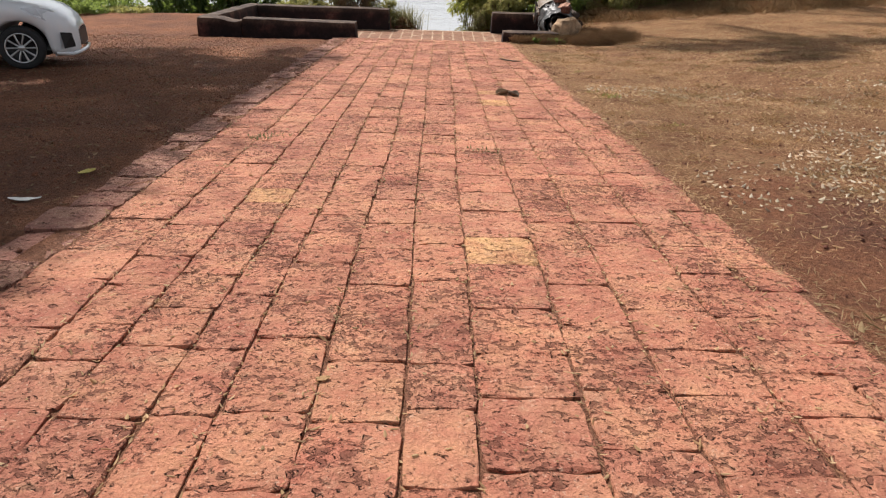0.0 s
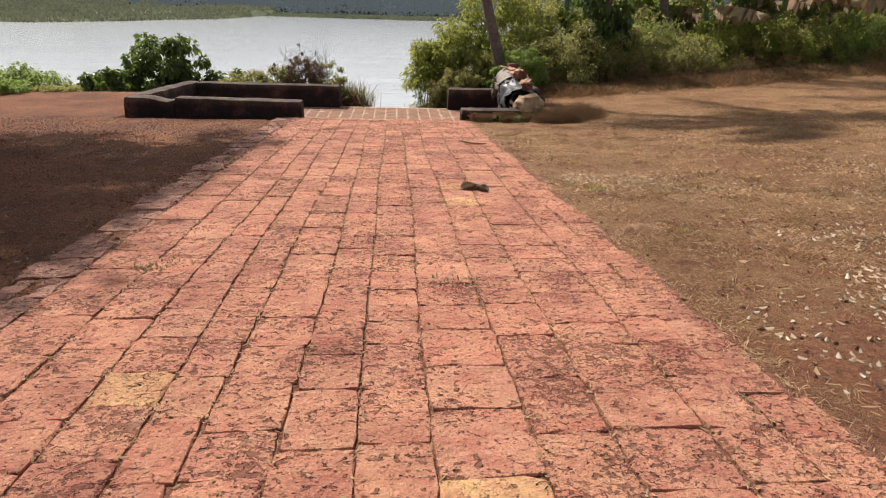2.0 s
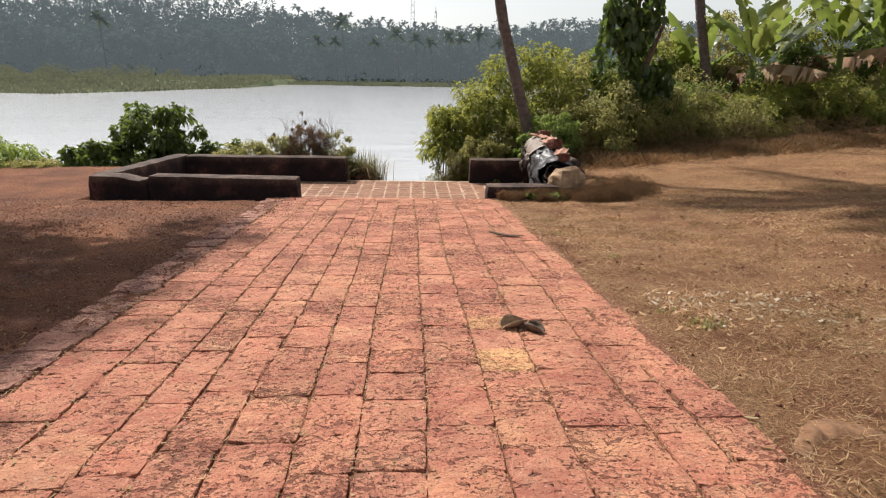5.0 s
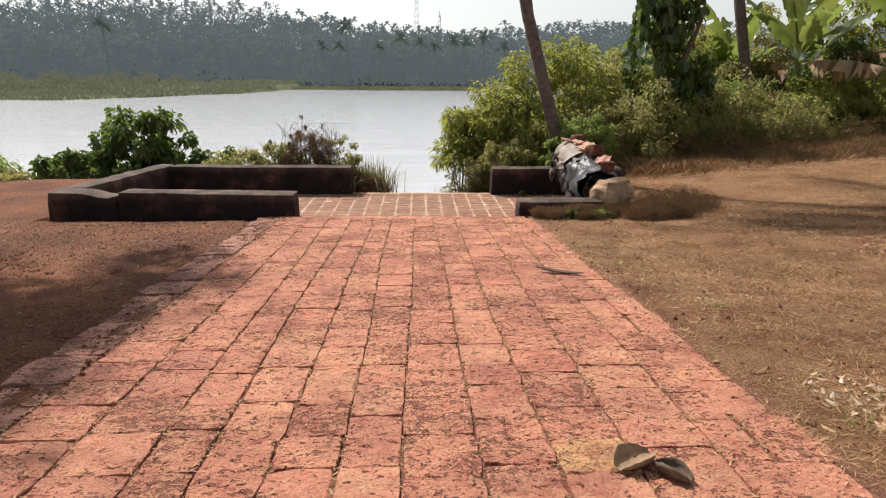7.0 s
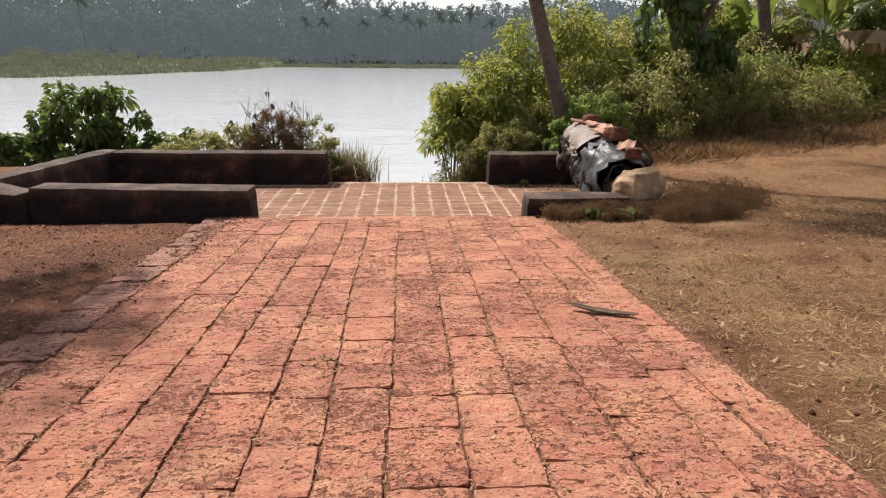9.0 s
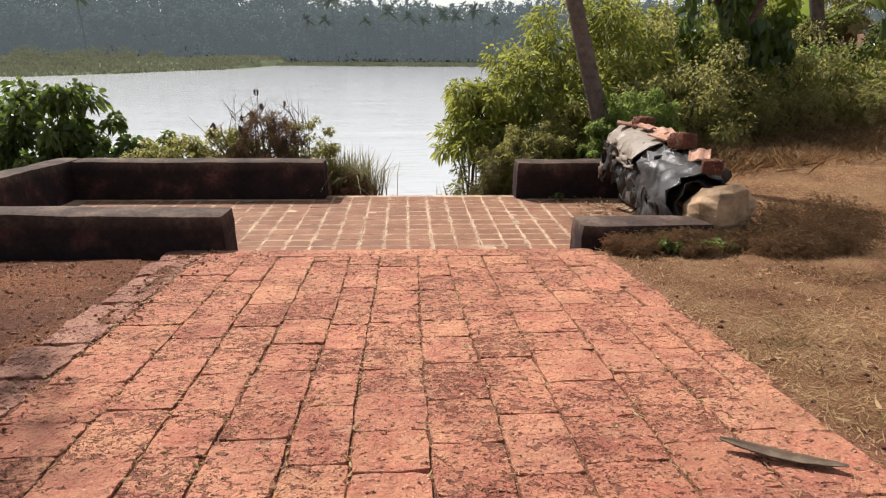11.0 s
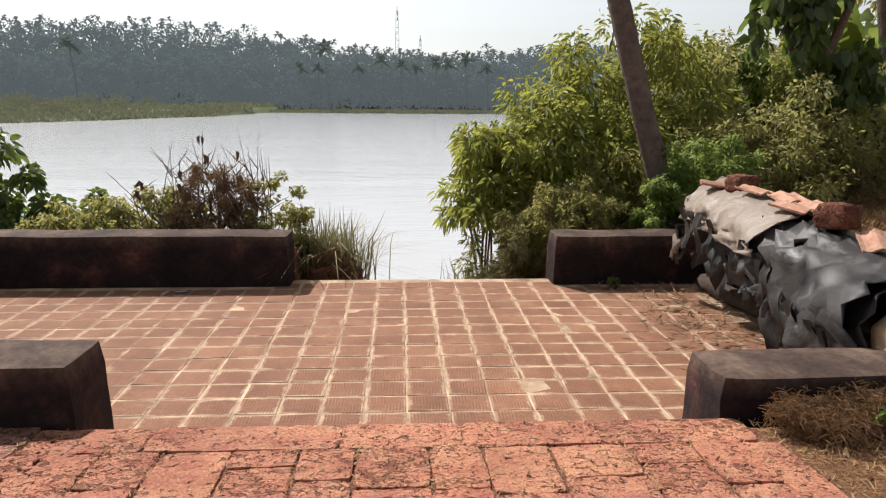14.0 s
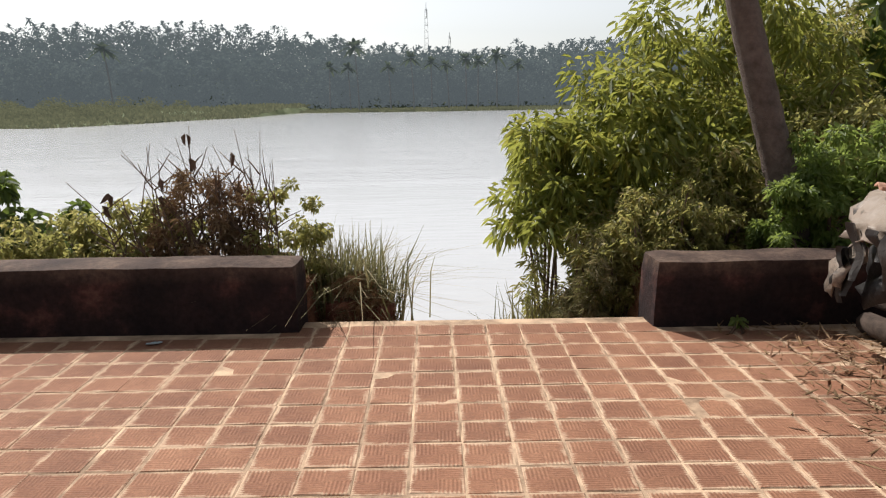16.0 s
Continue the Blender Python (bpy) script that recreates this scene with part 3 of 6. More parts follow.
# ---- the landing's bed ----
def slab(name, x0, x1, y0, y1, z0, z1, material, label, category):
    bm = bmesh.new()
    bmesh.ops.create_cube(bm, size=1)
    for v in bm.verts:
        v.co = Vector(((x0 + x1) / 2 + v.co.x * (x1 - x0), (y0 + y1) / 2 + v.co.y * (y1 - y0), (z0 + z1) / 2 + v.co.z * (z1 - z0)))
    me = bpy.data.meshes.new(name)
    bm.to_mesh(me)
    bm.free()
    me.materials.append(material)
    return tagged(place(name, me), label, category, kind="structure")


landing_west = slab("landing_floor_west", -5.39, -2.806, 16.47, 19.86, PLAT - 0.3, PLAT + 0.0015, M_MORTAR, "walled bay of red chequered tiles with lime joints", "floor")
landing = slab("landing_floor", -2.80, 3.05, 16.0, 20.13, PLAT - 0.3, PLAT + 0.0015, M_MORTAR, "landing of red chequered cement tiles with cream lime joints", "floor")
path = slab("path_bed", -2.6, 1.3, 15.70, 15.99, -1.45, path_z(PATH_END) - 0.09, M_KERB, "lower stretch of footpath of worn laterite blocks", "path")
path_upper = slab("path_bed_upper", -2.0, 1.7, -1.6, 6.9, -1.0, -0.75, M_KERB, "upper stretch of footpath of worn laterite blocks", "path")

# ---- leaves, stems, palms ----
def unit(a):
    return a / np.maximum(np.linalg.norm(a, axis=1, keepdims=True), 1e-9)


def leaves_mesh(name, P, D, L, W, material, fold=0.25, droop=0.25, r=rng):
    """Single folded leaves with base P, direction D, length L and width W; each leaf is an island of two faces."""
    n = len(P)
    S = unit(np.cross(D, r.normal(size=(n, 3))))
    N = np.cross(S, D)
    L, W = np.asarray(L).reshape(-1, 1) * np.ones((n, 1)), np.asarray(W).reshape(-1, 1) * np.ones((n, 1))
    down = np.array([[0, 0, -1.0]])
    q = lambda u, w, b: P + D * L * u + S * W * w + N * (W * fold * abs(w) * 2) + down * L * droop * b
    V = np.stack([q(0, 0, 0), q(0.3, -0.5, 0.08), q(0.72, -0.36, 0.45), q(1, 0, 1.0), q(0.72, 0.36, 0.45), q(0.3, 0.5, 0.08)], 1).reshape(-1, 3)
    i = np.arange(n)[:, None] * 6
    F = np.concatenate([i + [0, 1, 2, 3], i + [0, 3, 4, 5]], 1).reshape(-1, 4)
    return fast_mesh(name, V, F, material)


def clump_points(clumps, per, r=rng, shell=0.55):
    """Points and outward directions in ellipsoid clumps (x, y, z, rx, ry, rz)."""
    c = np.repeat(np.asarray(clumps, float), per, axis=0)
    d = unit(r.normal(size=(len(c), 3)))
    rad = (shell + (1 - shell) * r.random((len(c), 1))) ** 0.8
    rad *= 0.75 + 0.35 * r.random((len(c), 1))
    return c[:, :3] + d * rad * c[:, 3:6], d


def stems_mesh(name, paths, r0, r1, material, sides=5):
    """Tapered tubes along lists of points."""
    V, F = [], []
    for pts in paths:
        pts = [Vector(p) for p in pts]
        n = len(pts)
        o = len(V)
        for k, p in enumerate(pts):
            d = (pts[min(k + 1, n - 1)] - pts[max(k - 1, 0)]).normalized()
            a = d.orthogonal().normalized()
            b = d.cross(a)
            rr = r0 + (r1 - r0) * k / (n - 1)
            for s in range(sides):
                t = 2 * math.pi * s / sides
                V.append(p + a * (rr * math.cos(t)) + b * (rr * math.sin(t)))
        for k in range(n - 1):
            for s in range(sides):
                t = (s + 1) % sides
                F.append((o + k * sides + s, o + k * sides + t, o + (k + 1) * sides + t, o + (k + 1) * sides + s))
    return fast_mesh(name, [tuple(v) for v in V], F, material, True)


def frond_arrays(o, crown, n, length, width, r, leaflets=0):
    """Palm fronds round a crown: arching ribs with two drooping rows of leaflets, as (P, D, L)."""
    P, D, L = [], [], []
    for k in range(n):
        az = 2 * math.pi * (k / n) + r.uniform(-0.3, 0.3)
        el = r.uniform(-0.5, 1.25)
        ln = length * r.uniform(0.8, 1.1)
        side = np.array([-math.sin(az), math.cos(az), 0])
        for j in range(leaflets):
            u = (j + 1) / leaflets
            h = np.array([math.cos(az), math.sin(az), 0])
            e = el - 1.5 * u * u
            pt = np.array(crown) + h * ln * u * math.cos(el * 0.6) * (1 - 0.15 * u) + np.array([0, 0, ln * (math.sin(el) * u - 0.75 * u * u)])
            fwd = h * math.cos(e) + np.array([0, 0, math.sin(e)])
            for s in (-1, 1):
                P.append(pt)
                D.append(fwd * 0.5 + side * s * 0.75 + np.array([0, 0, -0.55]))
                L.append(width * (1.25 - 0.7 * abs(u - 0.45)) * r.uniform(0.8, 1.15))
    return np.array(P), unit(np.array(D)), np.array(L)


# ---- the far bank ----
fr = np.random.default_rng(31)


def crown_of_fronds(c, n, length, wide, r):
    """A palm crown for the distance: single drooping feather-shaped fronds, each of five cross pairs."""
    V, F = [], []
    for k in range(n):
        az = 2 * math.pi * k / n + r.uniform(-0.3, 0.3)
        el = r.uniform(-0.35, 1.35)
        ln = length * r.uniform(0.75, 1.1)
        o = len(V)
        for j in range(5):
            u = j / 4
            out = ln * u * math.cos(el) * (1 - 0.1 * u) + 0.12 * ln * u * u
            z = ln * (u * math.sin(el) - 0.5 * u * u)
            w = wide * (0.25, 0.9, 1.0, 0.7, 0.08)[j]
            x, y = c[0] + out * math.cos(az), c[1] + out * math.sin(az)
            V += [(x - math.sin(az) * w, y + math.cos(az) * w, c[2] + z - 0.7 * w), (x + math.sin(az) * w, y - math.cos(az) * w, c[2] + z - 0.7 * w)]
        F += [(o + 2 * j, o + 2 * j + 1, o + 2 * j + 3, o + 2 * j + 2) for j in range(4)]
    return V, F


def far_palm(x, y, h, lean):
    g = float(ground_z(x, y))
    e = base("coconut_palm", x, y, g)
    pts = [(lean * (u ** 2) * h * 0.18, 0, h * u) for u in np.linspace(0, 1, 6)]
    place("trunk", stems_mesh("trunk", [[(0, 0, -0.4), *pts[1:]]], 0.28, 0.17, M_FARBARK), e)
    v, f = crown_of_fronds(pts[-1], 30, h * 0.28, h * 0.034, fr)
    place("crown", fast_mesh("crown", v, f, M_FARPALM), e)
    return tagged(e, "tall slender coconut palm on the far grassy bank", "palm tree", "palms on the far bank")


for x, h in ((-88, 16), (-36, 14.5), (-27, 21), (-16, 15.5), (-8.2, 17), (-2.2, 16), (3.5, 15), (9.2, 16.5), (13.5, 15.5), (20, 17), (27, 16), (-30, 14)):
    y = 246 + float(fr.uniform(-3, 5)) if x > -40 else 202.0
    far_palm(x, y, h * float(fr.uniform(0.92, 1.05)), float(fr.uniform(-0.4, 0.4)))


def far_wood():
    """The wood behind: rows of palm crowns over a dense dark stand."""
    V, F, clumps = [], [], []
    for row, y0 in enumerate((274, 283, 293, 305, 318, 334)):
        x = -330.0
        while x < 330:
            x += fr.uniform(2.2, 4.6)
            y = y0 + fr.uniform(-5, 5)
            g = float(ground_z(x, y))
            h = fr.uniform(13.0, 18.5) + (fr.uniform(3, 5) if fr.random() < 0.025 else 0)
            v, f = crown_of_fronds((x, y, g + h), 20, fr.uniform(2.6, 3.6), 0.42, fr)
            o = len(V)
            V += v
            F += [tuple(o + i for i in q) for q in f]
            for k in range(5):
                clumps.append((x + fr.uniform(-6, 6), y + fr.uniform(-4, 4), g + fr.uniform(0.0, 0.98) * (h - 1), 3.6, 2.6, 2.6))
    for x in np.arange(-330, 330, 3.2):
        y = 266 + fr.uniform(-4, 4)
        for k in range(3):
            clumps.append((x + fr.uniform(-2, 2), y + 2 * k, float(ground_z(x, y)) + 2.6 * k + fr.uniform(0.3, 2.5), 3.2, 2.2, 2.4))
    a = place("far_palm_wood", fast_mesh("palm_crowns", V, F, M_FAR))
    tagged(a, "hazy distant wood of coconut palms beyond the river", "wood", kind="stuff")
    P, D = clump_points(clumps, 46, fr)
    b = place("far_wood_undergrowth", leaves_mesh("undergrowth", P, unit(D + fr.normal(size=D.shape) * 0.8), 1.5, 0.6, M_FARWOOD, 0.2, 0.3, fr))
    tagged(b, "dense dark undergrowth below the far palms", "wood", kind="stuff")


far_wood()


def far_reeds():
    """Grass and bushes on the spit and along the far shore."""
    n = 48000
    x = fr.uniform(-190, 110, n)
    s = shore_far(x)
    d = fr.random(n) ** 1.5 * np.where(x < -46, 90, 22)
    y = s + d + 0.3
    z = ground_z(x, y)
    P = np.stack([x, y, z], 1)
    D = unit(np.stack([fr.normal(size=n) * 0.35, fr.normal(size=n) * 0.35, np.ones(n)], 1))
    tall = np.where(x < -46, 1.0 + 0.9 * np.clip(vnoise(x, y, 0.06, 3), -1, 1), 0.45)
    L = tall * fr.uniform(0.6, 1.6, n)
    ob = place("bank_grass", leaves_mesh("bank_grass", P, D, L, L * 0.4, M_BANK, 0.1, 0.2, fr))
    tagged(ob, "rough green grass and low scrub on the river spit", "grass", kind="stuff")
    cl = []
    for k in range(46):
        x = float(fr.uniform(-170, -62))
        y = float(shore_far(np.array(x))) + fr.uniform(16, 95)
        r = fr.uniform(1.2, 3.0)
        cl.append((x, y, float(ground_z(x, y)) + r * 0.5, r * 1.3, r, r))
    P, D = clump_points(cl, 320, fr)
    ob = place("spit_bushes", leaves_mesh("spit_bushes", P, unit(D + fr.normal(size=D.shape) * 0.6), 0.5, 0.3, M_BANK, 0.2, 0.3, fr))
    tagged(ob, "low green bushes on the river spit", "bush", kind="stuff")


far_reeds()


def lattice_mast(x, y, foot, top, w):
    e = base("radio_mast", x, y, foot)
    h = top - foot
    for sx, sy in ((-1, -1), (1, -1), (1, 1), (-1, 1)):
        place("leg", stems_mesh("leg", [[(sx * w, sy * w, 0), (sx * w * 0.35, sy * w * 0.35, h)]], 0.22, 0.14, M_MAST, 4), e)
    n = 14
    for k in range(n):
        u = (k + 0.5) / n
        a = w * (1 - 0.65 * u)
        c = [(-a, -a, h * u), (a, -a, h * u), (a, a, h * u), (-a, a, h * u), (-a, -a, h * u)]
        u2 = (k + 1) / n
        b = w * (1 - 0.65 * u2)
        place("brace", stems_mesh("brace", [c, [(-a, -a, h * u), (b, -b, h * u2)], [(a, -a, h * u), (-b, -b, h * u2)]], 0.11, 0.11, M_MAST, 3), e)
    place("antenna", stems_mesh("antenna", [[(0, 0, h * 0.97), (0, 0, h * 1.06)], [(0.5, -0.4, h * 0.9), (0.5, -0.4, h * 0.99)]], 0.3, 0.2, M_MAST, 5), e)
    return tagged(e, "grey steel lattice radio mast beyond the far wood", "mast")


lattice_mast(-8.7, 620.0, 0.0, 76.0, 2.6)
lattice_mast(11.5, 640.0, 0.0, 55.0, 2.0)

# ---- plants near the landing ----
gr = np.random.default_rng(47)


def bush(name, x, y, spread, top, clumps, per, ln, wd, material, label, category="bush", foot=None, stems=9, seed=1, mask=None, shell=0.35, droop=0.35, group="", fine=1.0, wild=0.0):
    """A bush: bent stems from one root, and a crown of leaf clumps with gaps; spread: half widths in x and y."""
    r = np.random.default_rng(seed)
    g = float(ground_z(x, y)) if foot is None else foot
    e = base(name, x, y, g)
    h = top - g
    cl, paths = [], []
    for k in range(clumps):
        for _ in range(30):
            u = r.uniform(-1, 1, 3)
            hh = 0.5 + 0.5 * u[2]
            rim = 0.55 + 0.45 * math.sin(math.pi * min(1, hh * 0.8 + 0.2))
            if u[0] ** 2 + u[1] ** 2 < rim ** 2 and (mask is None or mask(x + u[0] * spread[0], g + hh * h)):
                break
        s = r.uniform(0.5, 1.0)
        rad = min(spread) * 0.34 * s * fine
        px, py, pz = u[0] * spread[0], u[1] * spread[1], max(0.1, hh * h - rad * 0.6) * (1 - 0.28 * (u[0] ** 2 + u[1] ** 2) * r.uniform(0.3, 1))
        cl.append((px, py, pz, rad * 1.1, rad * 1.1, rad * 0.95))
        if k % max(1, clumps // stems) == 0:
            b = np.array([r.uniform(-0.2, 0.2), r.uniform(-0.2, 0.2), -0.1])
            t = np.array([px, py, pz])
            paths.append([tuple(b), tuple(b * 0.6 + t * 0.4 + np.array([r.uniform(-0.1, 0.1), r.uniform(-0.1, 0.1), 0.15 * h])), tuple(b * 0.2 + t * 0.8 + r.uniform(-0.05, 0.05, 3)), tuple(t)])
    for one in paths:
        place("stem", stems_mesh("stem", [one], 0.02, 0.006, M_TWIG), e)
    P, D = clump_points(cl, per, r, shell)
    D = unit(D * 0.9 * (1 - wild) + r.normal(size=D.shape) * (0.55 + wild) + np.array([[0, 0, -0.25]]))
    n = len(P)
    L = ln * r.uniform(0.65, 1.2, n)
    place("crown", leaves_mesh("crown", P, D, L, L * (wd / ln) * r.uniform(0.8, 1.15, n), material, 0.2, droop, r), e)
    return tagged(e, label, category, group)


# mango saplings that lean out over the water
bush("mango_bush", 1.45, 22.3, (1.35, 1.1), 1.45, 80, 110, 0.15, 0.042, M_MANGO, "bushy mango sapling with long yellow-green leaves on the bank", foot=-1.9, seed=3, droop=0.4, mask=lambda x, z: z < 0.55 + 0.75 * (x - 0.2) and z > -0.2 - 0.9 * (x - 0.2))
bush("mango_bush", 0.75, 21.9, (0.8, 0.8), 0.55, 40, 95, 0.14, 0.04, M_MANGO, "leaning mango sapling over the water with drooping leaves", foot=-2.0, seed=4, droop=0.5, mask=lambda x, z: z > -0.55)
bush("mango_bush", 3.0, 23.2, (1.7, 1.3), 2.25, 110, 110, 0.15, 0.042, M_MANGO, "tall mango sapling with yellowing leaves behind a palm", seed=5, droop=0.4)
bush("bamboo_shrub", 0.95, 21.5, (0.75, 0.5), -0.05, 34, 90, 0.1, 0.018, M_SCRUB, "thin-leaved grey-green shrub on the river bank", foot=-2.1, seed=6)
bush("bank_scrub", 0.98, 20.95, (0.4, 0.4), -0.5, 50, 110, 0.075, 0.018, M_SCRUB, "dry yellowish scrub growing out of the bank", foot=-2.0, seed=7)
bush("bank_scrub", 1.6, 21.0, (0.7, 0.4), -0.3, 32, 110, 0.07, 0.022, M_SCRUB, "tangled scrub with small leaves behind a wall", seed=8)
bush("bank_scrub", 2.3, 21.6, (0.8, 0.6), 0.1, 36, 110, 0.075, 0.024, M_SCRUB, "tangled scrub with small leaves at a palm's foot", seed=18)
bush("green_bush", 3.3, 20.95, (0.75, 0.45), 0.42, 66, 130, 0.075, 0.026, M_FRESH, "fresh green small-leaved bush behind the tarpaulin heap", seed=9)
bush("green_bush", 2.72, 20.66, (0.45, 0.26), -0.08, 40, 120, 0.07, 0.024, M_FRESH, "small fresh green bush behind the low wall", seed=19)
bush("scrub_thicket", 4.9, 22.6, (1.5, 1.0), 1.15, 64, 120, 0.095, 0.036, M_SCRUB, "dense thicket of mixed scrub with dusty leaves", seed=10, group="thicket east of the landing")
bush("scrub_thicket", 6.9, 23.2, (1.6, 1.0), 0.95, 64, 120, 0.095, 0.036, M_SCRUB, "dense thicket of mixed scrub with dusty leaves", seed=11, group="thicket east of the landing")
bush("scrub_thicket", 9.2, 23.7, (1.7, 1.0), 0.85, 64, 110, 0.1, 0.04, M_MANGO, "dense thicket of yellow-green scrub", seed=12, group="thicket east of the landing")
bush("scrub_thicket", 11.6, 24.2, (1.7, 1.0), 1.0, 60, 110, 0.1, 0.04, M_SCRUB, "dense thicket of mixed scrub with dusty leaves", seed=13, group="thicket east of the landing")
bush("scrub_thicket", 14.2, 24.6, (1.8, 1.1), 1.2, 60, 110, 0.11, 0.042, M_FRESH, "dense thicket of green scrub", seed=14, group="thicket east of the landing")
bush("scrub_thicket", 17.2, 25.0, (2.0, 1.2), 1.5, 60, 110, 0.11, 0.042, M_SCRUB, "dense thicket of mixed scrub with dusty leaves", seed=15, group="thicket east of the landing")
bush("scrub_thicket", 5.4, 25.6, (2.2, 1.3), 2.0, 70, 110, 0.13, 0.05, M_MANGO, "tall leafy thicket behind the scrub", seed=16, group="thicket east of the landing")
bush("scrub_thicket", 9.6, 26.8, (2.4, 1.3), 1.9, 70, 110, 0.13, 0.05, M_BROAD, "tall dark leafy thicket behind the scrub", seed=17, group="thicket east of the landing")
bush("scrub_thicket", 14.5, 27.8, (2.8, 1.4), 2.2, 70, 110, 0.13, 0.05, M_SCRUB, "tall leafy thicket behind the scrub", seed=20, group="thicket east of the landing")

bush("dry_scrub", 0.95, 20.75, (0.42, 0.28), -0.68, 90, 80, 0.085, 0.009, M_REED, "brown dry scrub on the river bank", foot=-1.9, seed=33, fine=1.3, wild=0.8, stems=20)
bush("bank_scrub", 1.6, 20.72, (0.75, 0.25), -0.15, 120, 70, 0.065, 0.018, M_SCRUB, "olive scrub with small leaves behind the low wall", foot=-1.4, seed=34, fine=1.3, wild=0.8, stems=20)

for k, (x, y, top, m) in enumerate(((4.1, 21.9, 0.75, M_SCRUB), (5.6, 23.4, 1.6, M_MANGO), (7.6, 24.0, 1.55, M_SCRUB), (8.6, 23.0, 0.8, M_SCRUB), (10.4, 24.7, 1.5, M_MANGO), (12.6, 25.2, 1.7, M_SCRUB), (13.2, 24.0, 1.0, M_MANGO), (15.8, 25.4, 1.8, M_MANGO), (3.9, 23.6, 1.9, M_SCRUB))):
    bush("scrub_thicket", x, y, (1.35, 0.9), top, 110, 75, 0.085, 0.032, m, "dense thicket of mixed scrub in the sun", seed=130 + k, fine=0.9, stems=14, group="thicket east of the landing")
for k, (x, y, top, m) in enumerate(((-9.4, 20.6, -0.95, M_SCRUB), (-11.4, 19.6, -0.35, M_FRESH), (-12.2, 18.4, -0.4, M_SCRUB))):
    bush("weedy_bush", x, y, (0.85, 0.5), top, 50, 70, 0.07, 0.035, m, "low weedy bush at the edge of the yard", seed=150 + k, fine=0.9)

# west of the landing
bush("broadleaf_shrub", -6.95, 23.0, (1.5, 0.9), 0.36, 74, 75, 0.17, 0.1, M_BROAD, "shrub with broad dark green leaves at the water's edge", foot=-1.7, seed=21, droop=0.4)
bush("broadleaf_shrub", -8.6, 22.0, (0.75, 0.6), -0.5, 34, 70, 0.15, 0.09, M_BROAD, "small shrub with broad green leaves at the water's edge", foot=-1.6, seed=22, droop=0.4)
bush("broadleaf_shrub", -5.3, 22.9, (0.8, 0.6), -0.55, 22, 70, 0.13, 0.07, M_BROAD, "low shrub with broad green leaves at the water's edge", foot=-1.6, seed=23)
bush("riverside_bush", -10.3, 21.0, (1.15, 0.8), -0.25, 60, 90, 0.1, 0.045, M_FRESH, "light green bush at the edge of the yard", seed=24)
bush("riverside_bush", -13.2, 19.0, (1.4, 1.1), 0.1, 44, 90, 0.1, 0.045, M_SCRUB, "dusty green bush at the edge of the yard", seed=25)
bush("riverside_bush", -10.6, 19.9, (0.9, 0.6), -0.6, 36, 90, 0.09, 0.035, M_FRESH, "low weedy bush beside the wall's corner", seed=26)
bush("hedge_scrub", -4.4, 21.2, (0.95, 0.4), -0.45, 130, 60, 0.055, 0.03, M_SCRUB, "low creeper-covered scrub behind the wall", foot=-1.4, seed=27, fine=0.9)
bush("hedge_scrub", -3.45, 21.15, (0.8, 0.4), -0.3, 130, 60, 0.055, 0.03, M_SCRUB, "olive creeper over dry scrub behind the wall", foot=-1.4, seed=28, fine=0.9)
bush("dry_shrub", -2.75, 21.0, (0.72, 0.36), -0.02, 150, 75, 0.085, 0.012, M_DRY, "withered reddish-brown shrub behind the wall", foot=-1.4, seed=29, fine=1.0, wild=0.7, stems=40)
bush("hedge_scrub", -2.05, 20.95, (0.5, 0.33), -0.12, 80, 60, 0.05, 0.026, M_SCRUB, "thin green climber over a withered shrub", foot=-1.4, seed=30, fine=0.9)
bush("dry_shrub", -1.36, 20.66, (0.36, 0.26), -0.98, 80, 90, 0.08, 0.008, M_DRY, "heap of dry brown brush beside the steps", foot=-1.6, seed=31, fine=1.3, wild=0.9)


def bare_twigs():
    """Bare curved twigs that stand above the withered shrub, some with a curled dead leaf."""
    r = random.Random(8)
    e = base("bare_twigs", -2.8, 20.95, -1.35)
    paths, tips = [], []
    for k in range(44):
        x, y = r.uniform(-0.8, 0.75), r.uniform(-0.25, 0.25)
        h = r.uniform(0.95, 1.72)
        lean = r.uniform(-0.7, 0.4)
        pts = [(x + lean * u * u * r.uniform(0.7, 1.1), y + 0.05 * math.sin(4 * u), h * (u - 0.12 * u * u * abs(lean))) for u in (0, 0.25, 0.5, 0.75, 1.0)]
        paths.append(pts)
        tips.append(pts[-1])
        for j in range(3):
            a = pts[2 + j % 2]
            dx = r.uniform(-0.3, 0.3)
            paths.append([a, (a[0] + dx * 0.6, a[1], a[2] + 0.12), (a[0] + dx, a[1] + 0.03, a[2] + r.uniform(0.15, 0.3))])
    place("twig", stems_mesh("twig", paths, 0.009, 0.003, M_TWIG, 4), e)
    for t in tips[:9]:
        P = np.array([t] * 2) + gr.normal(size=(2, 3)) * 0.01
        place("dead_leaf", leaves_mesh("dead_leaf", P, unit(gr.normal(size=(2, 3)) * 0.3 + np.array([[0, 0, -1.0]])), 0.11, 0.05, M_TWIG, 0.6, 0.2, gr), e)
    return tagged(e, "bare curved twigs with a few curled dead leaves", "shrub")


bare_twigs()


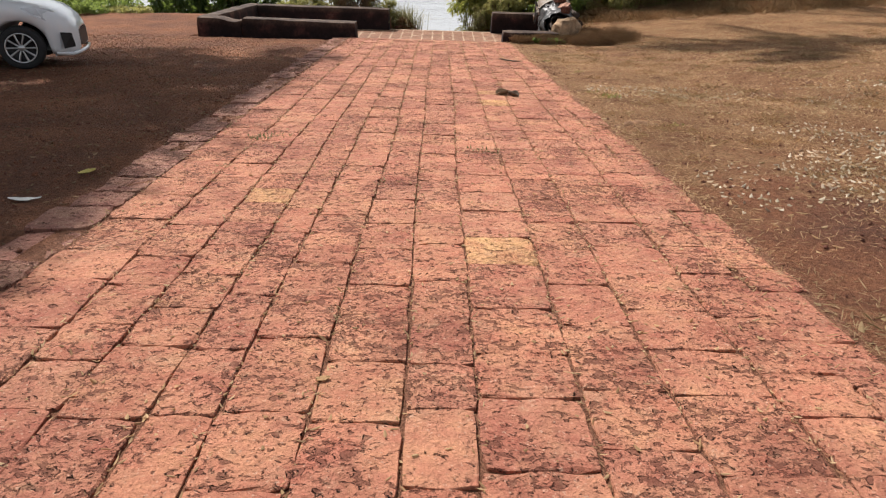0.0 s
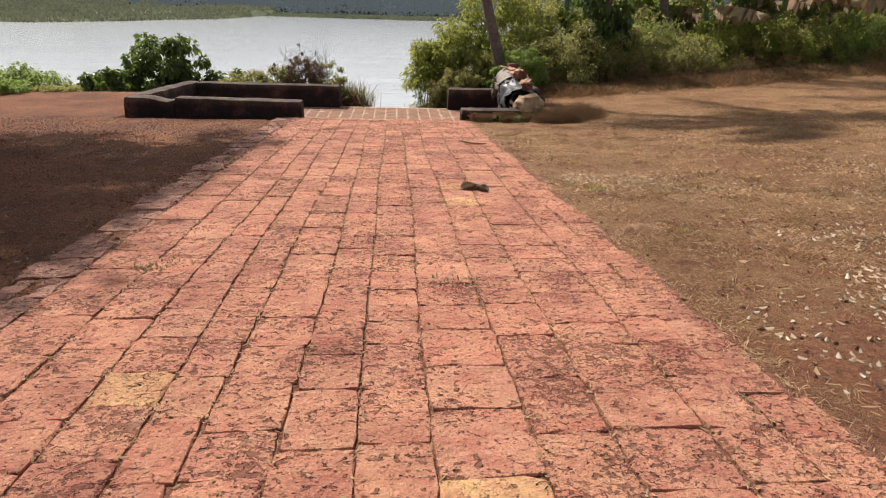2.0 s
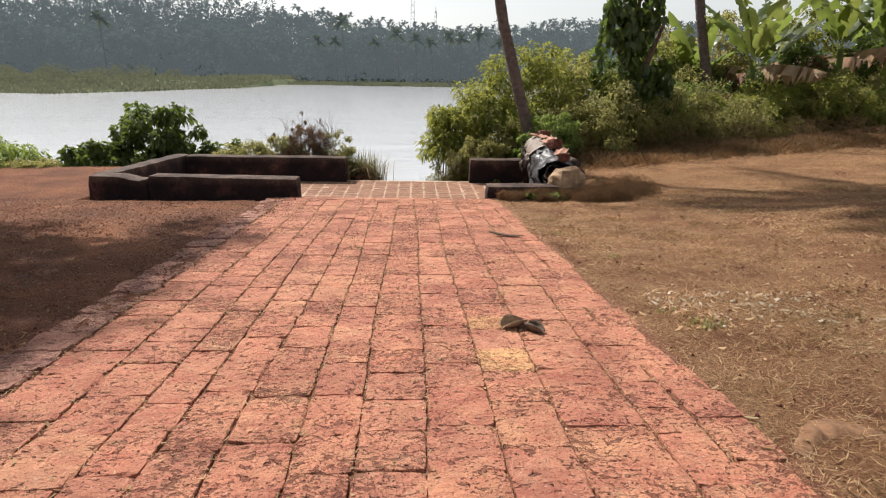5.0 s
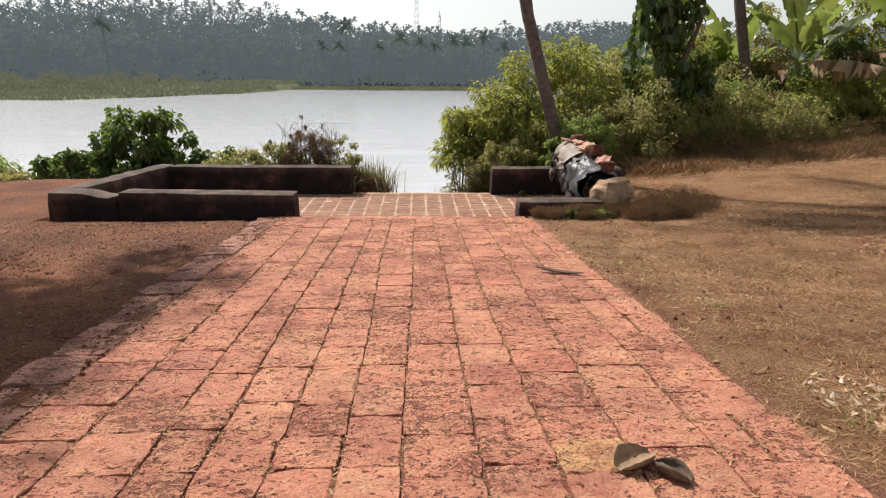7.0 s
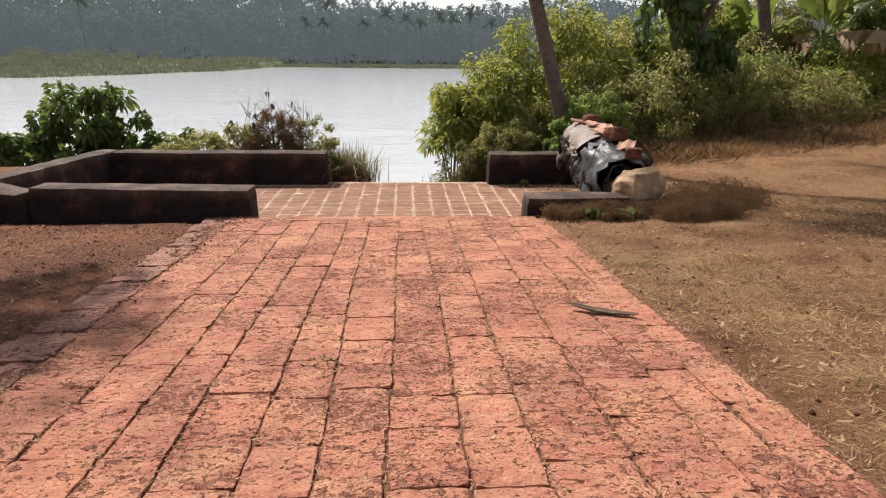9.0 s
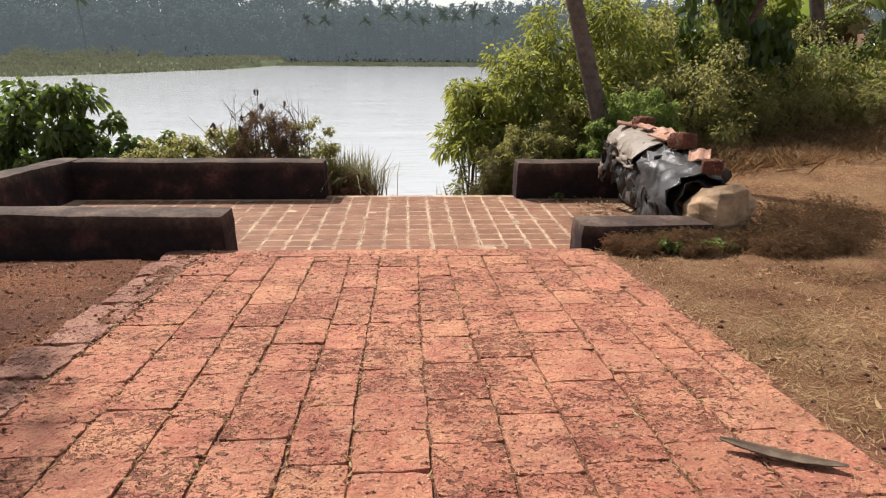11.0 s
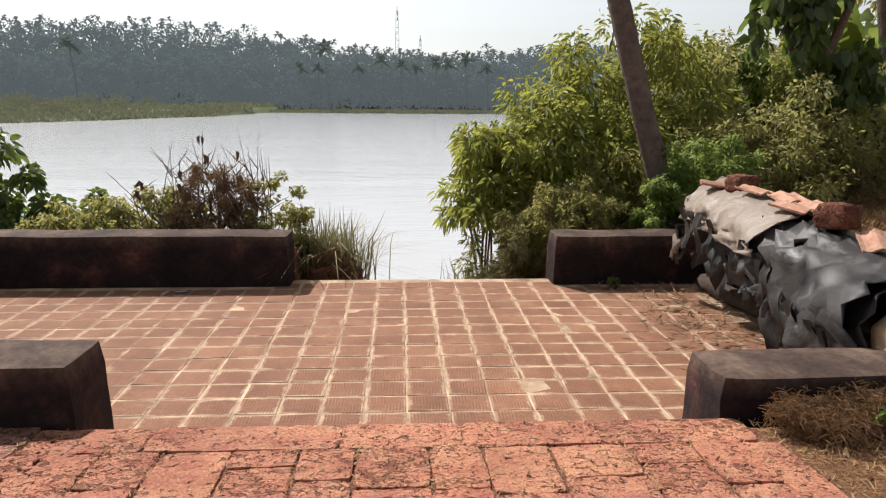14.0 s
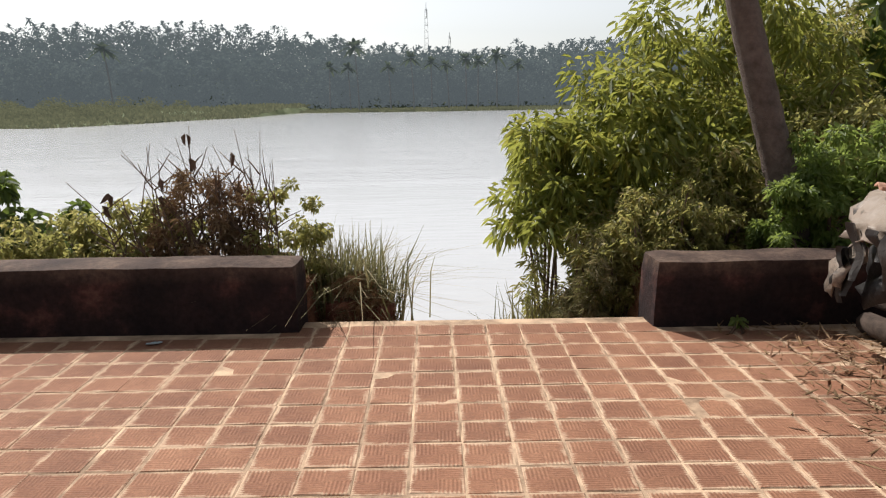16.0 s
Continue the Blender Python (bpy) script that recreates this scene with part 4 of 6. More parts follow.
def blades(name, x, y, z, sx, sy, n, h, material, label, category, lean=0.3, seed=1, kind=""):
    """A clump of upright grass blades, each a bent tapering strip."""
    r = np.random.default_rng(seed)
    e = base(name, x, y, z)
    px, py = r.normal(size=n) * sx, r.normal(size=n) * sy
    a = r.uniform(0, 2 * np.pi, n)
    le = np.abs(r.normal(size=n)) * lean
    hh = h * r.uniform(0.45, 1.05, n)
    w = 0.006 + 0.005 * r.random(n)
    side = np.stack([-np.sin(a), np.cos(a), 0 * a], 1) * w[:, None]
    P = np.stack([px, py, -0.03 + 0 * px], 1)
    out = np.stack([np.cos(a), np.sin(a), 0 * a], 1)
    up = np.array([[0, 0, 1.0]])
    m1 = P + out * (le * hh * 0.3)[:, None] + up * (hh * 0.55)[:, None]
    m2 = P + out * (le * hh * 1.0)[:, None] + up * (hh * (1 - 0.35 * le))[:, None]
    V = np.stack([P - side, P + side, m1 + side * 0.8, m1 - side * 0.8, m2 + side * 0.1, m2 - side * 0.1], 1).reshape(-1, 3)
    i = np.arange(n)[:, None] * 6
    F = np.concatenate([i + [0, 1, 2, 3], i + [3, 2, 4, 5]], 1).reshape(-1, 4)
    place("foliage", fast_mesh("foliage", V, F, material), e)["kind"] = "stuff"
    return tagged(e, label, category, kind=kind)


blades("reed_clump", -1.38, 21.0, -1.55, 0.2, 0.14, 620, 1.0, M_REED, "clump of tall olive reeds beside the gap", "grass", 0.75, 41)
blades("reed_clump", -1.75, 21.05, -1.5, 0.22, 0.14, 380, 1.0, M_REED, "clump of half-dry reeds behind the wall", "grass", 0.6, 42)
blades("reed_clump", 0.5, 21.2, -2.0, 0.22, 0.15, 200, 0.8, M_REED, "clump of dry reeds below the landing", "grass", 0.4, 43)
for k, (x, y, h) in enumerate(((-1.62, 5.75, 0.07), (-1.48, 5.85, 0.06), (0.33, 5.55, 0.06), (-0.72, 11.3, 0.05), (2.1, 10.9, 0.07), (2.05, 8.6, 0.1), (1.9, 8.9, 0.06), (2.4, 6.9, 0.05), (1.75, 12.4, 0.06))):
    blades("grass_tuft", x, y, path_z(y), 0.07, 0.05, 60, h, M_REED if k < 4 else M_SCRUB, "small weedy tuft of grass in the ground", "grass", 0.8, 60 + k)


# ---- dry grass at the thicket's foot ----
def dry_fringe():
    n = 110000
    x = gr.uniform(3.2, 20, n)
    y = 21.0 + 0.17 * (x - 3.2) + gr.normal(size=n) * 0.6
    z = ground_z(x, y)
    P = np.stack([x, y, z], 1)
    D = unit(np.stack([gr.normal(size=n) * 0.6, gr.normal(size=n) * 0.6, np.ones(n)], 1))
    L = gr.uniform(0.08, 0.42, n) * (0.6 + 0.5 * (vnoise(x, y, 1.1, 4) + 0.5))
    ob = place("dry_grass_fringe", leaves_mesh("dry_grass_fringe", P, D, np.abs(L), 0.003, M_STRAW, 0.1, 0.3, gr))
    tagged(ob, "tall bleached dry grass at the thicket's foot", "grass", kind="stuff")
    cl = []
    for k in range(70):
        x = gr.uniform(3.2, 19)
        y = 21.3 + 0.17 * (x - 3.2) + gr.normal() * 0.25
        cl.append((x, y, float(ground_z(x, y)) + gr.uniform(0.1, 0.5), 0.4, 0.3, 0.3))
    P, D = clump_points(cl, 130, gr)
    ob = place("dry_brush", leaves_mesh("dry_brush", P, unit(D + gr.normal(size=D.shape)), 0.1, 0.006, M_DRY, 0.1, 0.2, gr))
    tagged(ob, "tangled dry brown brush below the thicket", "brush", kind="stuff")


dry_fringe()


# ---- palms near the landing ----
def coconut(x, y, foot, pts, r0, r1, label, seed, length=4.2):
    """A coconut palm: a ringed leaning trunk and a crown high above."""
    r = np.random.default_rng(seed)
    e = base("coconut_palm", x, y, foot)
    fine = []
    for k in range(len(pts) - 1):
        for u in np.linspace(0, 1, 14, endpoint=False):
            fine.append(tuple(np.array(pts[k]) * (1 - u) + np.array(pts[k + 1]) * u))
    fine.append(pts[-1])
    V, F, sides = [], [], 14
    for k, p in enumerate(fine):
        u = k / (len(fine) - 1)
        rr = (r0 + (r1 - r0) * u + 0.05 * max(0, 0.12 - u)) * (1.0 + (0.035 if k % 2 else -0.02))
        for s in range(sides):
            t = 2 * math.pi * s / sides
            V.append((p[0] + rr * math.cos(t), p[1] + rr * math.sin(t), p[2]))
    for k in range(len(fine) - 1):
        for s in range(sides):
            t = (s + 1) % sides
            F.append((k * sides + s, k * sides + t, (k + 1) * sides + t, (k + 1) * sides + s))
    place("trunk", fast_mesh("trunk", V, F, M_BARK, True), e)
    P, D, L = frond_arrays(None, pts[-1], 17, length, 0.8, r, 30)
    place("crown", leaves_mesh("crown", P, D, L, 0.05, M_BROAD, 0.2, 0.5, r), e)
    return tagged(e, label, "palm tree")


coconut(2.95, 21.0, -1.3, [(0, 0, -0.2), (-0.12, 0.05, 0.7), (-0.50, 0.15, 2.0), (-0.95, 0.3, 3.7), (-1.6, 0.8, 7.5), (-1.9, 1.2, 12.5)], 0.165, 0.115, "leaning coconut palm with a grey ringed trunk", 71, 3.6)
coconut(9.25, 25.9, -0.5, [(0, 0, -0.3), (-0.05, 0, 0.8), (-0.6, 0, 3.4), (-0.85, 0.1, 5.0), (-1.2, 0.2, 9.0), (-1.3, 0.2, 12.0)], 0.17, 0.12, "upright coconut palm standing in the thicket", 72)


def banana(x, y, h, n, seed):
    """A banana plant: a sheathed stem and long arching leaves, torn into strips here and there."""
    r = np.random.default_rng(seed)
    g = float(ground_z(x, y))
    e = base("banana_plant", x, y, g)
    place("stem", stems_mesh("stem", [[(0, 0, -0.1), (0.03, 0, h * 0.3), (0.02, 0.02, h * 0.5)]], 0.15, 0.08, M_BANANA, 8), e)
    for k in range(n):
        dead = k % 5 == 4
        az = 2 * math.pi * k / n + r.uniform(-0.4, 0.4)
        el = r.uniform(0.95, 1.45) if not dead else r.uniform(-0.1, 0.3)
        ln = h * r.uniform(0.6, 0.85) * (0.75 if dead else 1)
        fall = r.uniform(0.08, 0.4)
        half = r.uniform(0.24, 0.32)
        V, F = [], []
        m = 30
        for j in range(m + 1):
            u = j / m
            rad = ln * u * math.cos(el) + 0.22 * ln * u * u
            zz = h * 0.46 + ln * u * math.sin(el) - fall * ln * u * u
            w = half * math.sin(math.pi * min(1, 0.08 + 0.92 * u)) ** 0.6 * min(1, max(0.06, 5 * (u - 0.12)))
            for q, sgn in ((1, -1), (0, 0), (1, 1)):
                tear = r.uniform(0.45, 1.0) if r.random() < 0.35 else 1.0
                hang = (0.25 if not dead else 1.2) * w * q * (1.0 if r.random() < 0.7 else 1.9)
                V.append((rad * math.cos(az) - math.sin(az) * w * sgn * tear, rad * math.sin(az) + math.cos(az) * w * sgn * tear, zz - hang))
        for j in range(m):
            for q in (0, 1):
                if r.random() < 0.07 and 4 < j < m - 2:
                    continue
                a = j * 3 + q
                F.append((a, a + 1, a + 4, a + 3))
        place("leaf_blade", fast_mesh("leaf_blade", V, F, M_DRY if dead else M_BANANA), e)
    return tagged(e, "banana plant with torn bright green leaves", "banana plant", "banana plants")


for k, (x, y, h) in enumerate(((10.2, 25.4, 4.3), (11.1, 26.4, 4.0), (13.0, 25.6, 4.8), (14.2, 25.2, 4.6), (8.9, 26.8, 3.4), (16.5, 26.4, 4.6))):
    banana(x, y, h, 11, 80 + k)
for k, (x, y, top, m, ln) in enumerate(((11.8, 24.3, 1.45, M_MANGO, 0.1), (13.4, 24.4, 1.75, M_SCRUB, 0.1), (15.4, 24.6, 2.0, M_FRESH, 0.1), (12.3, 26.6, 2.5, M_BROAD, 0.15), (9.6, 27.6, 2.7, M_SCRUB, 0.13), (7.4, 26.6, 2.5, M_MANGO, 0.13), (6.0, 27.0, 2.3, M_BROAD, 0.16), (15.0, 27.4, 3.2, M_BROAD, 0.15), (17.6, 26.2, 3.0, M_SCRUB, 0.12), (4.4, 25.4, 2.1, M_MANGO, 0.13), (8.4, 24.6, 1.2, M_FRESH, 0.09), (10.6, 28.4, 3.5, M_SCRUB, 0.14), (13.6, 28.2, 3.9, M_MANGO, 0.15), (16.4, 28.2, 4.2, M_BROAD, 0.16), (8.0, 28.4, 3.1, M_SCRUB, 0.14))):
    bush("scrub_thicket", x, y, (1.5, 1.0), top, 84, 80, ln, ln * 0.42, m, "tall tangled thicket with sunlit leaves", seed=170 + k, fine=0.9, stems=14, group="thicket east of the landing")


def vine_tree():
    """A small tree hung all over with broad-leaved creeper."""
    r = np.random.default_rng(90)
    x, y = 5.95, 23.6
    g = float(ground_z(x, y))
    e = base("creeper_tree", x, y, g)
    limbs = [[(0, 0, -0.2), (0.05, 0, 1.2), (-0.1, 0.1, 2.6), (0.1, 0.1, 4.2)], [(0.02, 0, 1.6), (0.5, 0.1, 2.6), (0.85, 0.1, 3.6)], [(0, 0, 1.9), (-0.5, 0, 2.8), (-0.75, 0.1, 3.6)]]
    place("trunk", stems_mesh("trunk", limbs, 0.1, 0.045, M_TWIG, 8), e)
    cl = []
    for k in range(46):
        u = r.uniform(0, 1)
        a = r.uniform(0, 6.28)
        rad = (0.3 + 0.85 * math.sin(math.pi * min(1, 0.2 + 0.65 * u))) * r.uniform(0.3, 1)
        x0, y0, z0 = rad * math.cos(a), rad * math.sin(a) * 0.7, 1.5 + 3.3 * u
        # each spray hangs down in a loose rope of leaves
        for q in range(4):
            cl.append((x0 + 0.05 * q * r.uniform(-1, 1), y0, z0 - 0.28 * q, 0.19, 0.18, 0.2))
    P, D = clump_points(cl, 11, r, 0.3)
    D = unit(D * 0.5 + np.array([[0, 0, -1.0]]) + r.normal(size=D.shape) * 0.35)
    ln = 0.24 * r.uniform(0.6, 1.2, len(P))
    place("crown", leaves_mesh("crown", P, D, ln, ln * 0.72, M_BROAD, 0.15, 0.2, r), e)
    return tagged(e, "small tree hung with broad-leaved creeper", "tree")


vine_tree()


def shade_tree(x, y, r0, h, rx, ry, label, seed):
    """A spreading tree whose long crown shades the yard."""
    r = np.random.default_rng(seed)
    g = float(ground_z(x, y))
    e = base("shade_tree", x, y, g)
    limbs = [[(0, 0, -0.3), (0.1, 0, h * 0.25), (0, 0.1, h * 0.5)]]
    for k in range(9):
        a = 2 * math.pi * k / 9
        limbs.append([(0.05, 0.05, h * 0.42), (rx * 0.35 * math.cos(a), ry * 0.35 * math.sin(a), h * 0.62), (rx * 0.75 * math.cos(a), ry * 0.75 * math.sin(a), h * 0.84)])
    place("trunk", stems_mesh("trunk", limbs, r0, r0 * 0.4, M_TWIG, 9), e)
    cl = []
    while len(cl) < 215:
        u, v = r.uniform(-1, 1, 2)
        if u ** 8 + v ** 8 < 1:
            q = u * u + v * v
            cl.append((rx * u, ry * v, h * (0.94 - 0.1 * q) + r.uniform(-0.5, 0.5), 0.9, 0.9, 0.55))
    P, D = clump_points(cl, 120, r, 0.1)
    place("crown", leaves_mesh("crown", P, unit(D + r.normal(size=D.shape)), 0.26, 0.15, M_BROAD, 0.2, 0.3, r), e)
    return tagged(e, label, "tree")


shade_tree(-10.3, 11.3, 0.3, 8.6, 4.35, 6.9, "spreading shade tree at the yard's edge", 95)

# ---- the covered heap beside the landing ----
hr = np.random.default_rng(101)


def ridge(y):
    """Top line of the heap: x and z along its length."""
    return np.interp(y, [15.9, 16.6, 17.3, 18.6, 19.3], [2.52, 2.55, 2.60, 2.70, 2.78]), np.interp(y, [15.9, 16.6, 17.3, 18.6, 19.3], [-0.44, -0.33, -0.2, -0.11, -0.12])


def draped_sheet(name, y0, y1, hem_w, hem_e, lift, wrinkle, material, label, seed, half=0.38, bleach=0.0):
    """A torn sheet thrown over the heap: hem_w, hem_e: how far it hangs down on either side."""
    ny, nv = max(6, int((y1 - y0) / 0.07)), 22
    V, F = [], []
    q = random.Random(seed + 77)
    for i in range(ny + 1):
        y = y0 + (y1 - y0) * i / ny
        rx, rz = ridge(y)
        cut_w = hem_w * (0.72 + 0.42 * float(vnoise(y * 3.1, seed, 1.0, seed)) + 0.2 * float(vnoise(y * 11, seed, 1.0, seed + 1)))
        cut_e = hem_e * (0.8 + 0.3 * float(vnoise(y * 2.3, seed + 5, 1.0, seed)))
        for j in range(nv + 1):
            s = -1 + 2 * j / nv
            a = abs(s)
            drop = (cut_w if s < 0 else cut_e) * max(0.0, (a - 0.42) / 0.58) ** 1.15
            out = half * min(1, a / 0.5) ** 0.95 + 0.07 * a
            x = rx + (-1 if s < 0 else 1) * out
            z = rz + lift - 0.2 * min(1, a / 0.5) ** 2 - drop
            w1 = float(vnoise(y * 2.2 + s * 1.5, s * 3.2, 1.0, seed + 9, 3))
            w2 = 0.6 - 2.2 * abs(float(vnoise(y * 4.0 + s * 3, s * 4.0 - y, 1.0, seed + 11, 2)))
            w3 = 0.6 - 2.2 * abs(float(vnoise(y * 9.0 - s * 5, s * 7.0 + y * 2, 1.0, seed + 13, 2)))
            fold = math.sin(y * 15 + 3.0 * w1 + seed) * min(1, max(0, (a - 0.45) * 2.2))
            x += (-1 if s < 0 else 1) * (wrinkle * (0.8 * w1 + 0.55 * w2 + 0.3 * w3) + 0.035 * fold) * (0.3 + a)
            z += wrinkle * (0.5 * w1 + 0.4 * w2 + 0.25 * w3) * (1.1 - 0.5 * a)
            yy = y + 0.05 * w2 + (0.10 * w1 if i in (0, ny) else 0)
            j0 = 0.55 * wrinkle
            V.append((x + q.uniform(-j0, j0), yy + q.uniform(-0.02, 0.02), z + q.uniform(-j0, j0)))
    for i in range(ny):
        for j in range(nv):
            a = i * (nv + 1) + j
            c = (a, a + 1, a + nv + 2, a + nv + 1)
            F += [(c[0], c[1], c[2]), (c[0], c[2], c[3])] if q.random() < 0.5 else [(c[0], c[1], c[3]), (c[1], c[2], c[3])]
    me = fast_mesh(name, V, F, material, False)
    dust = [max(bleach, 1.0 - max(0.0, abs(-1 + 2 * j / nv) - 0.26) / 0.22) for i in range(ny + 1) for j in range(nv + 1)]
    me.attributes.new("dust", "FLOAT", "POINT").data.foreach_set("value", np.asarray(dust, np.float32))
    ob = place(name, me)
    so = ob.modifiers.new("thickness", "SOLIDIFY")
    so.thickness = 0.006
    q = random.Random(seed)
    for k in range(5):
        y = q.uniform(y0 + 0.1, y1 - 0.1)
        rx, rz = ridge(y)
        w, ln, sway = q.uniform(0.05, 0.13), q.uniform(0.2, 0.42), q.uniform(-0.06, 0.06)
        V, F = [], []
        for i in range(9):
            u = i / 8
            for j in range(4):
                v = j / 3 - 0.5
                V.append((rx - half - 0.09 - 0.03 * math.sin(5 * u + k) + 0.02 * math.cos(6 * v + 3 * u), y + sway * u + v * w * (1 - 0.6 * u * u) + 0.01 * math.sin(9 * u), rz - 0.1 - hem_w * 0.45 - ln * u))
        for i in range(8):
            for j in range(3):
                a = i * 4 + j
                F.append((a, a + 1, a + 5, a + 4))
        place("torn_strip", fast_mesh("torn_strip", V, F, material), ob)
    return tagged(ob, label, "tarpaulin")


draped_sheet("black_tarpaulin", 16.45, 19.34, 0.86, 0.95, -0.05, 0.06, M_BLACKTARP, "torn black plastic sheet over a firewood heap", 9, 0.22)
draped_sheet("grey_tarpaulin", 17.7, 19.4, 0.2, 0.7, 0.035, 0.03, M_TARP, "weathered tan-grey plastic sheet draped over a firewood heap", 5, 0.37, 0.85)
draped_sheet("grey_plastic_sheet", 17.3, 18.2, 0.42, 0.6, -0.01, 0.08, M_GREYPLASTIC, "crumpled shiny grey plastic sheet on the heap", 14, 0.27)
draped_sheet("grey_plastic_sheet", 16.5, 17.35, 0.55, 0.5, 0.022, 0.06, M_GREYPLASTIC, "crumpled silver-grey plastic film at the heap's end", 23, 0.32)
draped_sheet("grey_tarpaulin", 19.2, 19.45, 0.62, 0.5, 0.045, 0.045, M_TARP, "tattered end of a weathered plastic sheet", 31, 0.37, 0.6)


def log(x, y, z, length, r, turn, seed):
    q = random.Random(seed)
    bm = bmesh.new()
    n, m = 9, 6
    rows = []
    for k in range(m + 1):
        u = k / m
        rows.append([bm.verts.new((r * (1 + q.uniform(-0.12, 0.12)) * math.cos(6.283 * s / n) + 0.02 * math.sin(5 * u + seed), (u - 0.5) * length, r * (1 + q.uniform(-0.12, 0.12)) * math.sin(6.283 * s / n))) for s in range(n)])
    for k in range(m):
        for s in range(n):
            t = (s + 1) % n
            bm.faces.new([rows[k][s], rows[k][t], rows[k + 1][t], rows[k + 1][s]])
    bm.faces.new(rows[0])
    bm.faces.new(rows[-1][::-1])
    bmesh.ops.recalc_face_normals(bm, faces=bm.faces)
    bmesh.ops.transform(bm, matrix=pose(x, y, z, 0, 0, turn), verts=bm.verts)
    return bm


stack = base("firewood_stack", 3.0, 18.3, PLAT)
k = 0
for row in range(5):
    for c in range(2):
        for half in (0, 1):
            k += 1
            part("log", log(-0.2 + 0.19 * c + 0.07 * (row % 2), (-0.68 if half else 0.68) + 0.06 * ((k * 7) % 3 - 1), 0.1 + 0.185 * row, 1.3, 0.088, 4 * ((k * 5) % 3 - 1), k), M_LOG, stack, smooth=True)
tagged(stack, "stack of dark firewood under plastic sheets", "firewood")


def sack():
    """A stuffed cloth-covered bundle with sharp creases at the heap's front end."""
    bm = bmesh.new()
    nu, nv = 11, 7
    rows = []
    for i in range(nv + 1):
        v = i / nv
        ring = []
        for j in range(nu):
            t = 2 * math.pi * j / nu
            c, s = math.cos(t), math.sin(t)
            sq = (abs(c) ** 3.0 + abs(s) ** 3.0) ** (-1 / 3.0)
            prof = math.sin(math.pi * (0.08 + 0.84 * v)) ** 0.42
            w = float(vnoise(2.1 * c + 2 + v, 2.1 * s + v * 3.0, 1.3, 3, 2))
            rr = prof * sq * (1 + 0.2 * w)
            ring.append(bm.verts.new((0.40 * rr * c + 0.05 * v, 0.36 * rr * s - 0.10 * v, 0.66 * v + 0.05 * w)))
        rows.append(ring)
    for i in range(nv):
        for j in range(nu):
            t = (j + 1) % nu
            bm.faces.new([rows[i][j], rows[i][t], rows[i + 1][t], rows[i + 1][j]])
    bm.faces.new(rows[0][::-1])
    bm.faces.new(rows[-1])
    bmesh.ops.recalc_face_normals(bm, faces=bm.faces)
    bmesh.ops.triangulate(bm, faces=bm.faces)
    bmesh.ops.bevel(bm, geom=bm.edges[:], offset=0.008, segments=1, affect="EDGES")
    me = bpy.data.meshes.new("cloth_sack")
    bm.to_mesh(me)
    bm.free()
    me.materials.append(M_SACK)
    ob = place("cloth_sack", me, None, pose(2.66, 16.32, -0.97, -14, 0, 20) @ Matrix.Scale(0.84, 4))
    return tagged(ob, "cream cloth sack with sharp creases at the heap's end", "sack")


sack()


def stone(name, x, y, z, sx, sy, sz, turn, material, label, category, seed, group=""):
    """A hewn or broken stone: a cube cut finely, its faces uneven and its edges worn."""
    bm = bmesh.new()
    bmesh.ops.create_cube(bm, size=1)
    bmesh.ops.subdivide_edges(bm, edges=bm.edges, cuts=5, use_grid_fill=True)
    q = random.Random(seed)
    o = Vector((q.uniform(0, 50), q.uniform(0, 50), q.uniform(0, 50)))
    for v in bm.verts:
        c = v.co.copy()
        rd = c.normalized() * 0.62
        c = c * 0.72 + rd * 0.28
        c += c.normalized() * (0.09 * noise.noise(c * 3 + o) + 0.04 * noise.noise(c * 9 + o))
        v.co = Vector((c.x * sx, c.y * sy, c.z * sz + sz * 0.47))
    me = bpy.data.meshes.new(name)
    bm.to_mesh(me)
    bm.free()
    me.materials.append(material)
    me.polygons.foreach_set("use_smooth", [True] * len(me.polygons))
    return tagged(place(name, me, None, pose(x, y, z, q.uniform(-5, 5), q.uniform(-5, 5), turn)), label, category, group)


stone("laterite_stone", 2.70, 18.9, -0.10, 0.23, 0.2, 0.15, 15, M_BLOCK, "rough laterite block weighing down a plastic sheet", "stone", 1)
stone("laterite_stone", 2.64, 17.35, -0.17, 0.22, 0.24, 0.18, 30, M_BLOCK, "rounded laterite block weighing down a plastic sheet", "stone", 2)
stone("laterite_stone", 2.68, 16.62, -0.33, 0.2, 0.16, 0.15, -20, M_BLOCK, "small laterite lump on a torn plastic sheet", "stone", 3)
stone("broken_stone", -1.42, 20.62, -1.52, 0.36, 0.3, 0.3, 25, M_BLOCK, "broken laterite block half hidden in dry brush", "stone", 4)
stone("broken_stone", -1.12, 20.66, -1.55, 0.22, 0.24, 0.28, -15, M_BLOCK, "broken laterite block half hidden in dry brush", "stone", 5)


